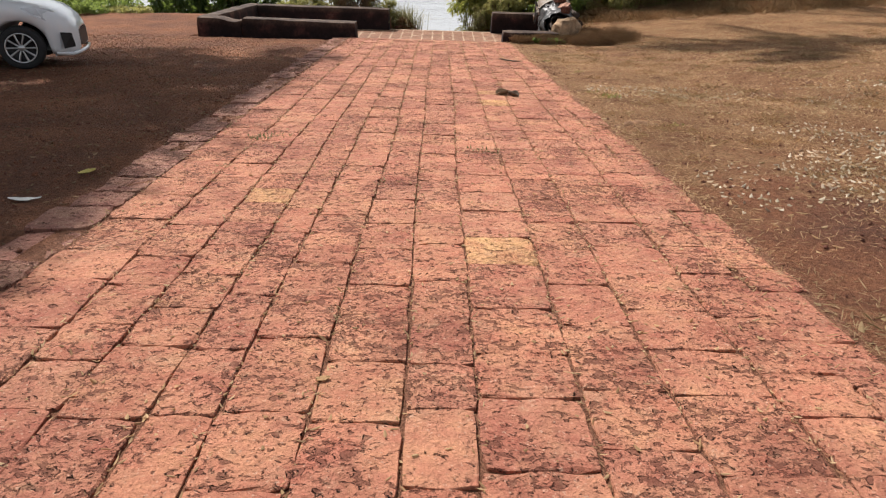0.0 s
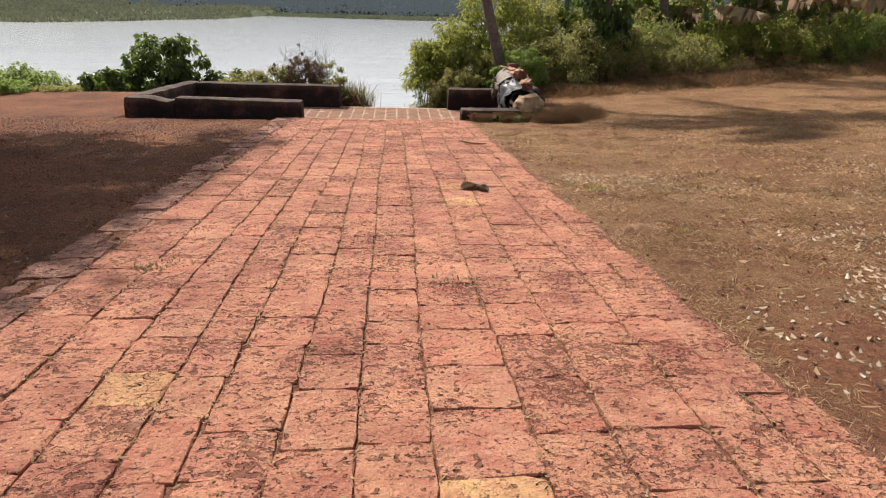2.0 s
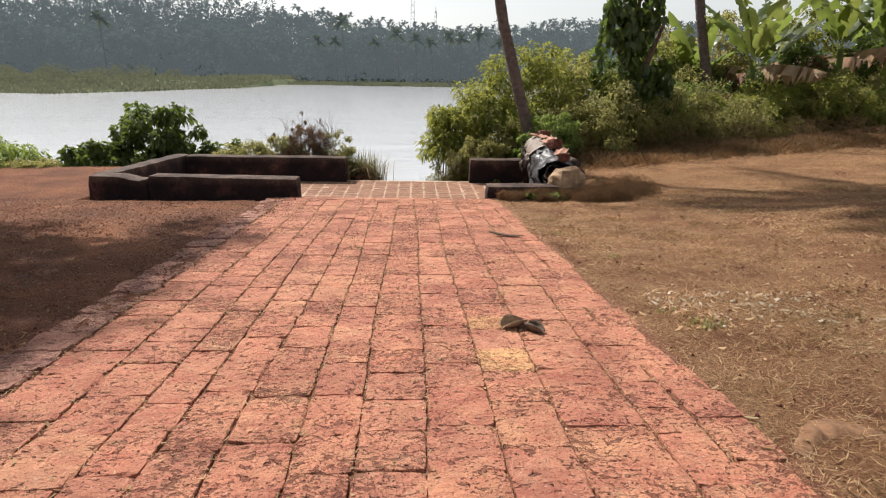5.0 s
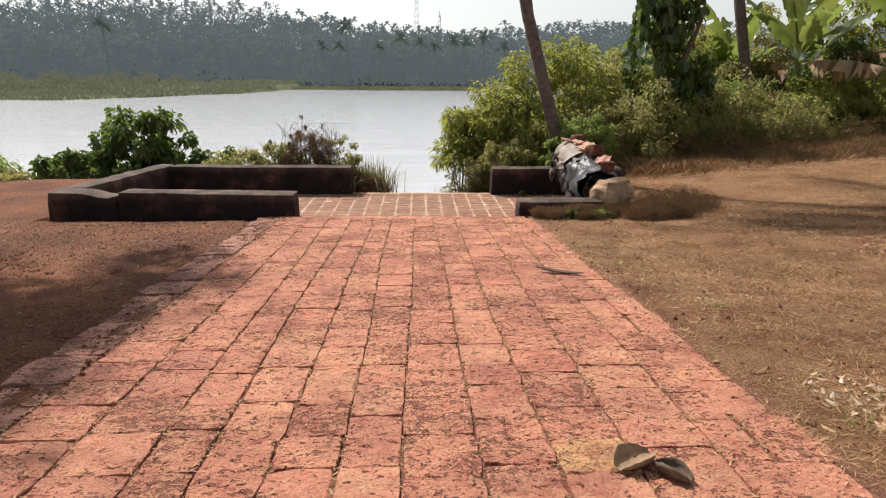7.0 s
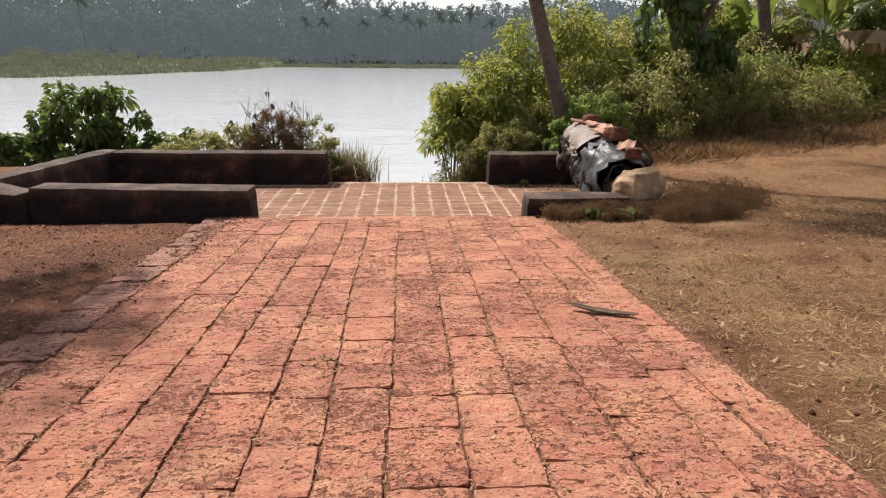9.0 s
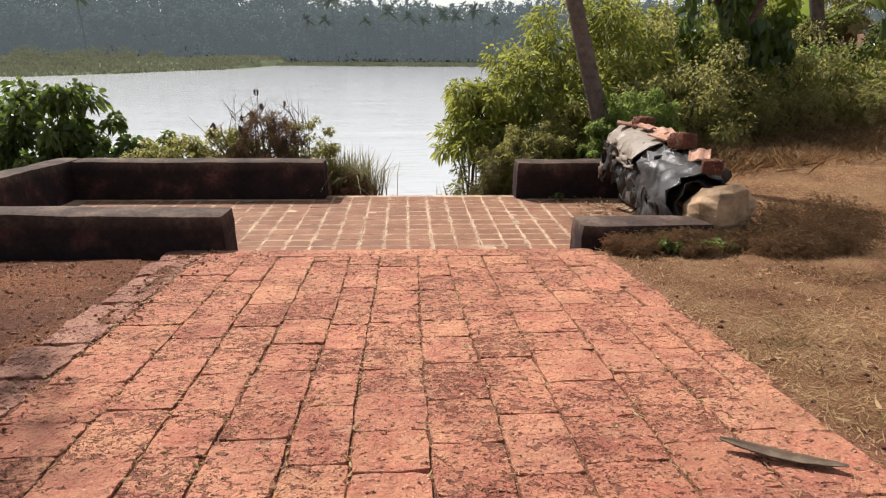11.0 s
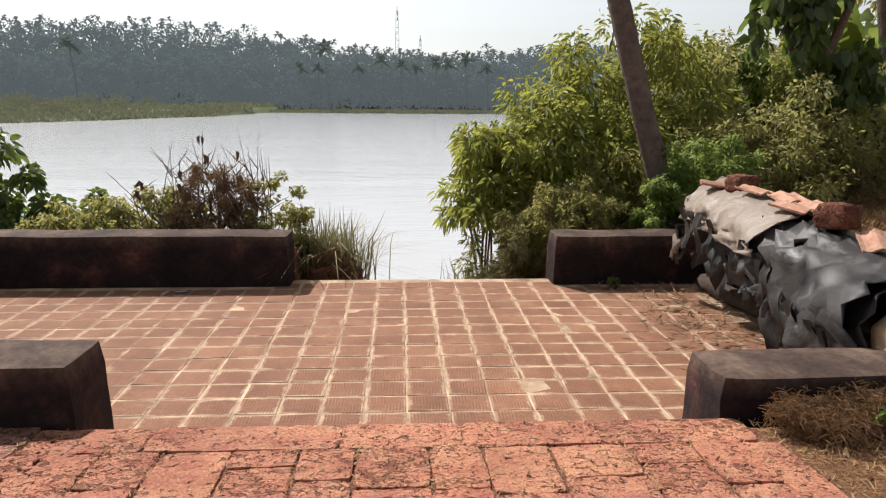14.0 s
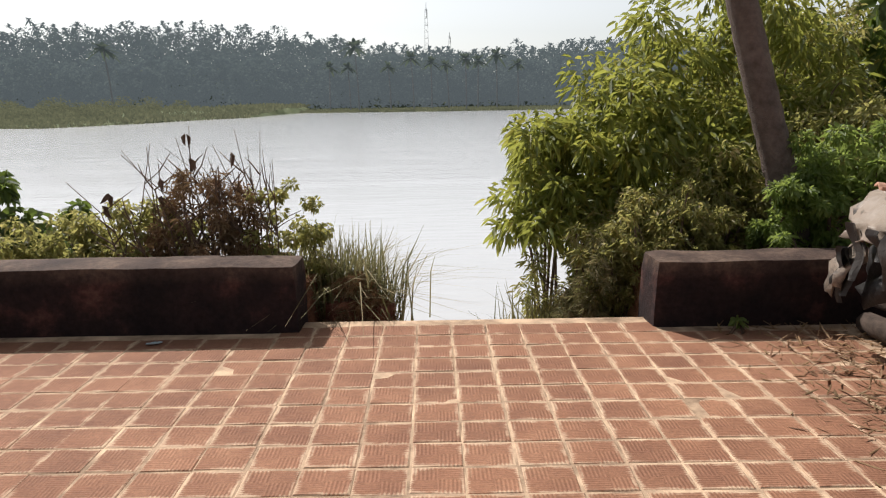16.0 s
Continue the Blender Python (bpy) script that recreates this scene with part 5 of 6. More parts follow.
def roof_tile(x, y, z, tilt, turn, seed):
    """A broken piece of ribbed clay roof tile."""
    q = random.Random(seed)
    bm = bmesh.new()
    n, m = 8, 3
    top, bot = [], []
    ln, wd = q.uniform(0.28, 0.4), q.uniform(0.18, 0.24)
    for i in range(n + 1):
        for j in range(m + 1):
            u, v = i / n - 0.5, j / m - 0.5
            zz = 0.014 * math.cos(u * 9) + 0.01 * v
            e = 1 + (q.uniform(-0.12, 0.12) if i in (0, n) else 0)
            top.append(bm.verts.new((u * wd, v * ln * e, zz + 0.016)))
            bot.append(bm.verts.new((u * wd, v * ln * e, zz)))
    w = m + 1
    for i in range(n):
        for j in range(m):
            a = i * w + j
            bm.faces.new([top[a], top[a + w], top[a + w + 1], top[a + 1]])
            bm.faces.new([bot[a], bot[a + 1], bot[a + w + 1], bot[a + w]])
    bm.faces.ensure_lookup_table()
    edges = [[k for k in range(w)], [n * w + k for k in range(w)][::-1], [k * w for k in range(n + 1)][::-1], [k * w + m for k in range(n + 1)]]
    for line in edges:
        for a, b in zip(line, line[1:]):
            bm.faces.new([top[a], top[b], bot[b], bot[a]])
    bmesh.ops.recalc_face_normals(bm, faces=bm.faces)
    me = bpy.data.meshes.new("clay_roof_tile")
    bm.to_mesh(me)
    bm.free()
    me.materials.append(M_CLAY)
    return tagged(place("clay_roof_tile", me, None, pose(x, y, z, tilt, q.uniform(-8, 8), turn)), "broken orange clay roof tile lying on the sheet", "roof tile", "roof tiles on the heap")


for k, (x, y, z, ti, tu) in enumerate(((2.58, 19.2, -0.08, 6, 70), (2.62, 18.5, -0.05, 4, 15), (2.72, 18.15, -0.07, 3, -10), (2.60, 17.85, -0.1, 5, 25), (2.74, 17.75, -0.09, 7, 5), (2.70, 17.0, -0.2, 12, -25))):
    roof_tile(x, y, z, ti, tu, 200 + k)

# dead brush round the low wall and the heap
bush("brush_heap", 2.1, 15.78, (0.72, 0.25), -0.69, 70, 240, 0.06, 0.003, M_DRY, "tangle of dry brush against the low wall", "brush", seed=111, stems=30, fine=1.5, wild=1.0)
bush("brush_heap", 3.15, 15.75, (0.6, 0.35), -0.6, 60, 230, 0.06, 0.003, M_DRY, "tangle of dry brush at the heap's end", "brush", seed=112, stems=30, fine=1.5, wild=1.0)
bush("brush_heap", 3.75, 16.5, (0.7, 0.6), -0.55, 60, 230, 0.06, 0.003, M_DRY, "tangle of dry brown brush beside the heap", "brush", seed=113, stems=30, fine=1.5, wild=1.0)
bush("weed", 2.15, 15.72, (0.4, 0.14), -0.72, 14, 60, 0.045, 0.03, M_FRESH, "low green weed in dry brush", "plant", seed=114)
bush("weed", 2.05, 16.9, (0.18, 0.16), -0.88, 9, 50, 0.05, 0.04, M_FRESH, "green weed growing beside the heap", "plant", seed=115, foot=-1.28)
bush("weed", 1.75, 19.75, (0.1, 0.06), -1.16, 4, 16, 0.05, 0.04, M_FRESH, "small weed at the wall's foot", "plant", seed=116, foot=-1.28)


# ---- small things on the path and landing ----
def curled_leaf(name, x, y, z, ln, wd, turn, curl, material, label, seed):
    q = random.Random(seed)
    bm = bmesh.new()
    n, m = 12, 8
    grid = []
    for i in range(n + 1):
        u = i / n
        w = wd * math.sin(math.pi * (0.06 + 0.9 * u)) ** 0.7
        row = []
        for j in range(m + 1):
            v = j / m * 2 - 1
            a = v * curl
            row.append(bm.verts.new(((u - 0.5) * ln, w * 0.5 * math.sin(a) / max(curl, 0.1) * 1.2, w * 0.35 * (1 - math.cos(a)) + 0.06 * ln * abs(2 * u - 1) ** 2 + q.uniform(-0.003, 0.003) + 0.004)))
        grid.append(row)
    for i in range(n):
        for j in range(m):
            bm.faces.new([grid[i][j], grid[i + 1][j], grid[i + 1][j + 1], grid[i][j + 1]])
    me = bpy.data.meshes.new(name)
    bm.to_mesh(me)
    bm.free()
    me.materials.append(material)
    me.polygons.foreach_set("use_smooth", [True] * len(me.polygons))
    ob = place(name, me, None, pose(x, y, z, -3.4, 0, turn))
    so = ob.modifiers.new("thickness", "SOLIDIFY")
    so.thickness = 0.003
    return tagged(ob, label, "leaf")


M_DEADLEAF = plain("dead_leaf", (0.26, 0.17, 0.10), 0.8, 0.4, 18, 0.006)
M_BARKCHIP = plain("grey_bark_strip", (0.13, 0.09, 0.062), 0.85, 0.4, 15, 0.006)
M_RAG = plain("blue_grey_rag", (0.30, 0.36, 0.38), 0.8, 0.3, 20, 0.004)
M_PALELEAF = leaf("bleached_leaves", [(0.55, 0.45, 0.33), (0.4, 0.28, 0.18), (0.66, 0.57, 0.45), (0.3, 0.18, 0.11)], (0.4, 0.3, 0.18), 0.15, 0.8)
M_YELLOWLEAF = plain("yellow_leaf", (0.52, 0.42, 0.12), 0.7, 0.2, 20, 0.003)
curled_leaf("fallen_leaf", 0.70, 8.55, path_z(8.55), 0.21, 0.19, 35, 1.5, M_DEADLEAF, "large curled brown leaf lying on the path", 1)
curled_leaf("fallen_leaf", 0.82, 8.45, path_z(8.45), 0.17, 0.13, -50, 1.9, M_BARKCHIP, "crumpled dark leaf lying on the path", 2)
curled_leaf("bark_strip", 1.08, 12.13, path_z(12.13) + 0.005, 0.46, 0.08, -27, 1.2, M_BARKCHIP, "dark dry strip of bark lying on the path", 3)
curled_leaf("fallen_leaf", -0.42, 2.0, path_z(2.0), 0.05, 0.03, 20, 0.8, M_STRAW, "small pale dry leaf on the path", 4)
curled_leaf("fallen_leaf", -2.66, 4.75, -0.32, 0.13, 0.08, 60, 0.9, M_YELLOWLEAF, "yellow fallen leaf on the shaded soil", 5)
curled_leaf("wood_splinter", -2.72, 4.06, -0.27, 0.2, 0.05, 8, 0.4, M_WHITE, "pale splinter of wood on the shaded soil", 6)
curled_leaf("plastic_scrap", -2.78, 19.62, PLAT + 0.012, 0.12, 0.05, 20, 1.2, M_RAG, "small blue-grey plastic scrap at the wall's foot", 7)
curled_leaf("coconut_husk_bit", 0.55, 16.5, PLAT + 0.006, 0.08, 0.05, 10, 1.6, M_DEADLEAF, "small brown husk on the landing", 8)


def cup():
    e = base("paper_cup", -3.57, 15.86, float(ground_z(-3.57, 15.86)))
    V, F, n = [], [], 18
    prof = ((0.0, 0.0), (0.028, 0.0), (0.037, 0.09), (0.04, 0.092), (0.035, 0.088), (0.027, 0.006), (0.0, 0.006))
    for r, z in prof:
        for s in range(n):
            V.append((r * math.cos(6.2832 * s / n), r * math.sin(6.2832 * s / n), z))
    for k in range(len(prof) - 1):
        for s in range(n):
            t = (s + 1) % n
            F.append((k * n + s, k * n + t, (k + 1) * n + t, (k + 1) * n + s))
    place("cup_wall", fast_mesh("cup_wall", V, F, M_WHITE, True), e)
    return tagged(e, "white paper cup standing at the wall's foot", "cup")


cup()


def soil_ridge():
    """A crumbled edge of harder soil beside the path."""
    V, F = [], []
    n, m = 40, 10
    for i in range(n + 1):
        u = i / n
        x = 1.72 + 0.5 * u
        y = 6.75 + 0.18 * math.sin(3 * u) + 0.12 * u
        for j in range(m + 1):
            v = j / m
            h = 0.035 * math.sin(math.pi * v) ** 0.6 * math.sin(math.pi * min(1, 0.12 + 0.8 * u)) ** 0.5 * (1 + 0.5 * float(vnoise(u * 9, v * 3, 1, 3)))
            yy = y + (v - 0.5) * 0.2 * (1 + 0.3 * float(vnoise(u * 6, 1, 1, 5)))
            V.append((x, yy, float(ground_z(x, yy)) + h - 0.012))
    for i in range(n):
        for j in range(m):
            a = i * (m + 1) + j
            F.append((a, a + m + 1, a + m + 2, a + 1))
    ob = place("soil_ridge", fast_mesh("soil_ridge", V, F, M_RIDGE, True))
    return tagged(ob, "crumbled ridge of red soil beside the path", "soil", kind="structure")


M_RIDGE = plain("ridge_soil", (0.2, 0.105, 0.055), 0.95, 0.4, 14, 0.02)
soil_ridge()


# ---- the parked car ----
def ring_wheel(r, w, profile, n=32):
    """A body of revolution about the local y axis; profile: pairs of (radius, offset)."""
    V, F = [], []
    for rad, off in profile:
        for s in range(n):
            t = 2 * math.pi * s / n
            V.append((rad * r * math.cos(t), off * w, rad * r * math.sin(t)))
    for k in range(len(profile) - 1):
        for s in range(n):
            t = (s + 1) % n
            F.append((k * n + s, k * n + t, (k + 1) * n + t, (k + 1) * n + s))
    return V, F


def hatchback(x, y, z, turn):
    e = base("parked_car", x, y, z, turn)
    e.matrix_basis = pose(x, y, z, 0, 0, 0) @ pose(0, 0, 0, -2.0, 0, turn)
    # stations: x, half width, sill height, belt height, crown of bonnet or tail
    st = [(-1.88, 0.55, 0.42, 0.80, 0.90), (-1.80, 0.70, 0.26, 0.88, 1.02), (-1.60, 0.79, 0.22, 0.93, 1.08), (-1.1, 0.84, 0.20, 0.94, 1.06), (-0.3, 0.85, 0.19, 0.92, 1.02), (0.5, 0.85, 0.19, 0.90, 0.99), (0.95, 0.84, 0.20, 0.86, 0.98),
          (1.25, 0.82, 0.21, 0.80, 0.94), (1.50, 0.79, 0.21, 0.74, 0.88), (1.68, 0.73, 0.20, 0.68, 0.80), (1.80, 0.62, 0.20, 0.60, 0.70), (1.87, 0.48, 0.22, 0.52, 0.60), (1.90, 0.40, 0.26, 0.46, 0.52)]
    fine = []
    for a, b in zip(st, st[1:]):
        for u in np.linspace(0, 1, 5, endpoint=False):
            fine.append(tuple(p + (q - p) * u for p, q in zip(a, b)))
    fine.append(st[-1])
    half = 14
    V, F = [], []
    for sx, w, lo, belt, top in fine:
        arch = 0.0
        for wx in (1.2, -1.25):
            d = abs(sx - wx)
            if d < 0.37:
                arch = max(arch, math.sqrt(0.37 ** 2 - d * d) + 0.30 - lo)
        for k in range(-half, half + 1):
            a = abs(k) / half
            if a < 0.45:
                yy, zz = w * 0.86 * a / 0.45, top - (top - belt) * 0.35 * (a / 0.45) ** 2.5
            elif a < 0.6:
                b = (a - 0.45) / 0.15
                yy, zz = w * (0.86 + 0.13 * b), top - (top - belt) * (0.35 + 0.65 * b)
            else:
                b = (a - 0.6) / 0.4
                low = lo + arch
                yy, zz = w * (0.99 + 0.012 * math.sin(math.pi * b) - 0.06 * b ** 3), belt + (low - belt) * b
            V.append((sx, math.copysign(yy, k) if k else 0.0, zz))
    m = 2 * half + 1
    for i in range(len(fine) - 1):
        for k in range(m - 1):
            F.append((i * m + k, i * m + k + 1, (i + 1) * m + k + 1, (i + 1) * m + k))
    body = place("body", fast_mesh("body", V, F, M_CAR, True), e)
    so = body.modifiers.new("thickness", "SOLIDIFY")
    so.thickness = 0.02
    # greenhouse
    gst = [(-1.72, 0.60, 1.00, 1.10), (-1.55, 0.66, 1.04, 1.40), (-1.1, 0.68, 1.04, 1.49), (-0.3, 0.68, 1.0, 1.51), (0.2, 0.67, 0.98, 1.46), (0.55, 0.68, 0.98, 1.28), (1.0, 0.70, 0.96, 1.0)]
    V, F = [], []
    for sx, w, lo, top in gst:
        for k in range(-8, 9):
            a = abs(k) / 8
            yy = (w * 0.78 * a / 0.6) if a < 0.6 else w * (0.78 + 0.3 * (a - 0.6) / 0.4)
            zz = top - 0.03 * (a / 0.6) ** 2 if a < 0.6 else (top - 0.03) + (lo - top) * (a - 0.6) / 0.4
            V.append((sx, math.copysign(yy, k) if k else 0.0, zz))
    for i in range(len(gst) - 1):
        for k in range(16):
            F.append((i * 17 + k, i * 17 + k + 1, (i + 1) * 17 + k + 1, (i + 1) * 17 + k))
    place("window_glass", fast_mesh("window_glass", V, F, M_GLASS, True), e, None, "dark tinted car windows")
    V2 = [(p[0] * 0.96 - 0.02, p[1] * 1.0, p[2] + 0.012) for p in V]
    F2 = [f for f in F if all(abs(V[i][2] - 1.47) < 0.08 for i in f)]
    if F2:
        place("roof", fast_mesh("roof", V2, F2, M_CAR, True), e)
    # wheels
    tyre = ((0.66, 0.4), (0.72, 0.5), (0.9, 0.5), (0.97, 0.42), (1.0, 0.25), (1.0, -0.25), (0.97, -0.42), (0.9, -0.5), (0.72, -0.5), (0.66, -0.4))
    for wx in (1.2, -1.25):
        for sy in (-1, 1):
            tv, tf = ring_wheel(0.3, 0.19, tyre)
            wheel = place("wheel", fast_mesh("tyre", tv, tf, M_RUBBER, True), e, pose(wx, sy * 0.74, 0.3))
            rv, rf = ring_wheel(0.3, 0.19, ((0.66, 0.42 * sy), (0.62, 0.40 * sy), (0.6, 0.2 * sy), (0.5, 0.12 * sy), (0.0, 0.12 * sy)))
            place("rim", fast_mesh("rim", rv, rf, M_TRIM, True), wheel)
            for s in range(10):
                t = 2 * math.pi * s / 10
                c, q = math.cos(t), math.sin(t)
                pts = [(0.03 * c, 0.075 * sy, 0.03 * q), (0.11 * c, 0.083 * sy, 0.11 * q), (0.187 * c, 0.078 * sy, 0.187 * q)]
                place("spoke", stems_mesh("spoke", [pts], 0.012, 0.016, M_ALLOY, 5), wheel)
            hv, hf = ring_wheel(0.05, 0.05, ((1.0, 1.4 * sy), (0.8, 1.8 * sy), (0.0, 1.85 * sy)), 16)
            place("hub_cap", fast_mesh("hub_cap", hv, hf, M_ALLOY, True), wheel)
            lv, lf = ring_wheel(0.3, 0.19, ((0.69, 0.5 * sy), (0.66, 0.53 * sy), (0.63, 0.47 * sy)))
            place("rim_lip", fast_mesh("rim_lip", lv, lf, M_ALLOY, True), wheel)
    # lamps, grille, lower intake, fog pockets, mirrors
    for sy in (-1, 1):
        V = [(1.28, sy * 0.815, 0.83), (1.45, sy * 0.775, 0.85), (1.62, sy * 0.67, 0.80), (1.74, sy * 0.57, 0.71), (1.70, sy * 0.66, 0.64), (1.55, sy * 0.78, 0.66), (1.38, sy * 0.825, 0.74)]
        V = [(a + 0.012, b * 1.02, c + 0.006) for a, b, c in V]
        place("headlight", mesh_of("headlight", V, [tuple(range(7)) if sy > 0 else tuple(range(7))[::-1]], M_LENS), e, None, "clear headlight lens")
        V = [(1.70, sy * 0.745, 0.50), (1.83, sy * 0.62, 0.48), (1.85, sy * 0.56, 0.28), (1.72, sy * 0.735, 0.27)]
        V = [(a + 0.02, b * 1.03, c) for a, b, c in V]
        place("fog_lamp_pocket", mesh_of("fog_lamp_pocket", V, [(0, 1, 2, 3) if sy > 0 else (3, 2, 1, 0)], M_TRIM), e, None, "black fog lamp pocket")
        bm = bmesh.new()
        bmesh.ops.create_uvsphere(bm, u_segments=14, v_segments=8, radius=1)
        bmesh.ops.transform(bm, matrix=Matrix.Translation((0.62, sy * 0.93, 1.02)) @ Matrix.Diagonal((0.06, 0.11, 0.075, 1)), verts=bm.verts)
        part("wing_mirror", bm, M_CAR, e, smooth=True)
    V = [(1.915, -0.40, 0.50), (1.915, 0.40, 0.50), (1.93, 0.36, 0.27), (1.93, -0.36, 0.27)]
    place("grille", mesh_of("grille", V, [(0, 1, 2, 3)], M_TRIM), e, None, "black front grille")
    place("bumper_lip", stems_mesh("bumper_lip", [[(1.62, -0.78, 0.2), (1.82, -0.64, 0.19), (1.92, -0.4, 0.2), (1.94, 0, 0.2), (1.92, 0.4, 0.2), (1.82, 0.64, 0.19), (1.62, 0.78, 0.2)]], 0.03, 0.03, M_CAR, 6), e)
    place("underbody", mesh_of("underbody", [(-1.7, -0.7, 0.24), (1.7, -0.66, 0.24), (1.7, 0.66, 0.24), (-1.7, 0.7, 0.24)], [(0, 1, 2, 3)], M_TRIM), e)
    return tagged(e, "white hatchback car parked on shaded soil", "car")


CAR = (-7.5, 10.2)
hatchback(CAR[0], CAR[1], float(ground_z(*CAR)) + 0.0, 20)


# ---- litter and loose ground cover ----
def flat_litter(name, x, y, z, ln, wd, material, label, category, r, up=0.12, curl=0.25):
    n = len(x)
    P = np.stack([x, y, z], 1)
    a = r.uniform(0, 2 * np.pi, n)
    D = unit(np.stack([np.cos(a), np.sin(a), np.abs(r.normal(size=n)) * up], 1))
    S = unit(np.cross(D, np.stack([r.normal(size=n) * 0.35, r.normal(size=n) * 0.35, np.ones(n)], 1)))
    N = np.cross(S, D)
    L, W = (ln * np.ones(n))[:, None], (wd * np.ones(n))[:, None]
    q = lambda u, w: P + D * L * u + S * W * w - N * (W * curl * abs(w) * 2) * np.sign(N[:, 2:3])
    V = np.stack([q(0, 0), q(0.35, -0.5), q(0.75, -0.35), q(1, 0), q(0.75, 0.35), q(0.35, 0.5)], 1).reshape(-1, 3)
    i = np.arange(n)[:, None] * 6
    F = np.concatenate([i + [0, 1, 2, 3], i + [0, 3, 4, 5]], 1).reshape(-1, 4)
    return tagged(place(name, fast_mesh(name, V, F, material)), label, category, kind="stuff")


def on_ground(n, x0, x1, y0, y1, keep, r):
    x, y = r.uniform(x0, x1, n), r.uniform(y0, y1, n)
    k = keep(x, y) > r.random(n)
    x, y = x[k], y[k]
    z = ground_z(x, y)
    inside = (x > path_left(y) - 0.02) & (x < path_right(y)) & (y < PATH_END)
    return x, y, np.where(inside, path_z(y) + 0.003, z) + 0.004


lr = np.random.default_rng(303)
east_side = lambda x, y: (x > path_right(y) - 0.03) * (1 - 0.85 * np.exp(-(((x - 2.5) / 0.8) ** 2 + ((y - 2.6) / 2.2) ** 2))) * np.clip(0.55 + 0.9 * vnoise(x, y, 0.9, 21), 0.08, 1) * (0.5 + 0.5 * (x > path_right(y) + 0.25))
x, y, z = on_ground(330000, 1.2, 12, 0.2, 15.9, east_side, lr)
flat_litter("straw", x, y, z, lr.uniform(0.025, 0.095, len(x)), lr.uniform(0.002, 0.005, len(x)), M_STRAW, "trampled dry straw-coloured grass", "grass", lr, 0.3, 0.1)
n = 900
cx, cy = lr.uniform(1.5, 11, n), lr.uniform(0.8, 16.5, n)
k = (cx > path_right(cy) + 0.12) & (east_side(cx, cy) > lr.uniform(0.1, 0.9, n))
cx, cy = np.repeat(cx[k], 42), np.repeat(cy[k], 42)
cx, cy = cx + lr.normal(size=len(cx)) * 0.07, cy + lr.normal(size=len(cy)) * 0.07
D = unit(np.stack([lr.normal(size=len(cx)) * 0.8, lr.normal(size=len(cx)) * 0.8, np.ones(len(cx))], 1))
tufts = leaves_mesh("dry_tussocks", np.stack([cx, cy, ground_z(cx, cy)], 1), D, lr.uniform(0.03, 0.11, len(cx)), 0.0035, M_STRAW, 0.1, 0.3, lr)
tagged(place("dry_tussocks", tufts), "small dry tussocks in the trampled grass", "grass", kind="stuff")
x, y, z = on_ground(110000, 3.3, 16, 15.6, 21.5, lambda x, y: 0.8 + 0 * x, lr)
flat_litter("straw", x, y, z, lr.uniform(0.04, 0.13, len(x)), lr.uniform(0.002, 0.005, len(x)), M_STRAW, "trampled dry grass below the thicket", "grass", lr, 0.3, 0.1)
x, y, z = on_ground(22000, 1.3, 9, 0.5, 15.9, lambda x, y: east_side(x, y) * np.clip(0.3 + 1.4 * vnoise(x, y, 0.6, 25), 0, 1), lr)
flat_litter("leaf_litter", x, y, z, lr.uniform(0.03, 0.085, len(x)), lr.uniform(0.015, 0.04, len(x)), M_STRAW, "small pale dry leaves on the grass", "leaves", lr, 0.3, 0.5)
x, y, z = on_ground(9000, 1.9, 6.5, 2.8, 9.5, lambda x, y: np.clip(0.15 + 1.5 * vnoise(x, y, 0.8, 26), 0, 0.8) * (x > path_right(y) + 0.1), lr)
flat_litter("pale_leaf_litter", x, y, z + 0.004, lr.uniform(0.02, 0.06, len(x)), lr.uniform(0.014, 0.035, len(x)), M_PALELEAF, "bleached dry leaves scattered on the verge", "leaves", lr, 0.35, 0.6)
x, y, z = on_ground(2200, -2.0, 1.8, 0.5, 15.9, lambda x, y: 0.5 + 0.5 * vnoise(x, y, 0.8, 27), lr)
flat_litter("path_litter", x, y, z, lr.uniform(0.012, 0.04, len(x)), lr.uniform(0.006, 0.018, len(x)), M_STRAW, "bits of dry leaf on the laterite path", "leaves", lr, 0.3, 0.5)
x, y, z = on_ground(60000, 0.9, 2.1, 0.3, 15.9, lambda x, y: 0.55 * np.exp(-np.abs(path_right(y) - x) / 0.09) * np.clip(0.5 + vnoise(x, y, 1.1, 29), 0, 1), lr)
flat_litter("edge_straw", x, y, z + 0.004, lr.uniform(0.02, 0.08, len(x)), lr.uniform(0.002, 0.005, len(x)), M_STRAW, "dry straw strewn over the path's edge", "grass", lr, 0.3, 0.1)
n = 8000
c, y = lr.integers(0, 13, n), lr.uniform(0.6, 15.9, n)
x = np.array([joint(int(a), float(b)) for a, b in zip(c, y)]) + lr.normal(size=n) * 0.012
flat_litter("joint_litter", x, y, path_z(y) - 0.010 + 0.012 * lr.random(n), lr.uniform(0.015, 0.05, n), lr.uniform(0.003, 0.012, n), M_STRAW, "straw and leaf bits caught in the path's joints", "leaves", lr, 0.3, 0.4)
x, y, z = on_ground(9000, -9, -2.2, 2, 15.9, lambda x, y: 0.6 + 0 * x, lr)
flat_litter("yard_litter", x, y, z, lr.uniform(0.02, 0.06, len(x)), lr.uniform(0.01, 0.03, len(x)), M_DRY, "scattered dry leaves on the yard's soil", "leaves", lr, 0.3, 0.5)
x = lr.normal(2.35, 0.42, 1500)
y = lr.uniform(16.3, 19.85, 1500)
k = (x > 1.35 + 0.5 * lr.random(1500)) & (x < 3.0)
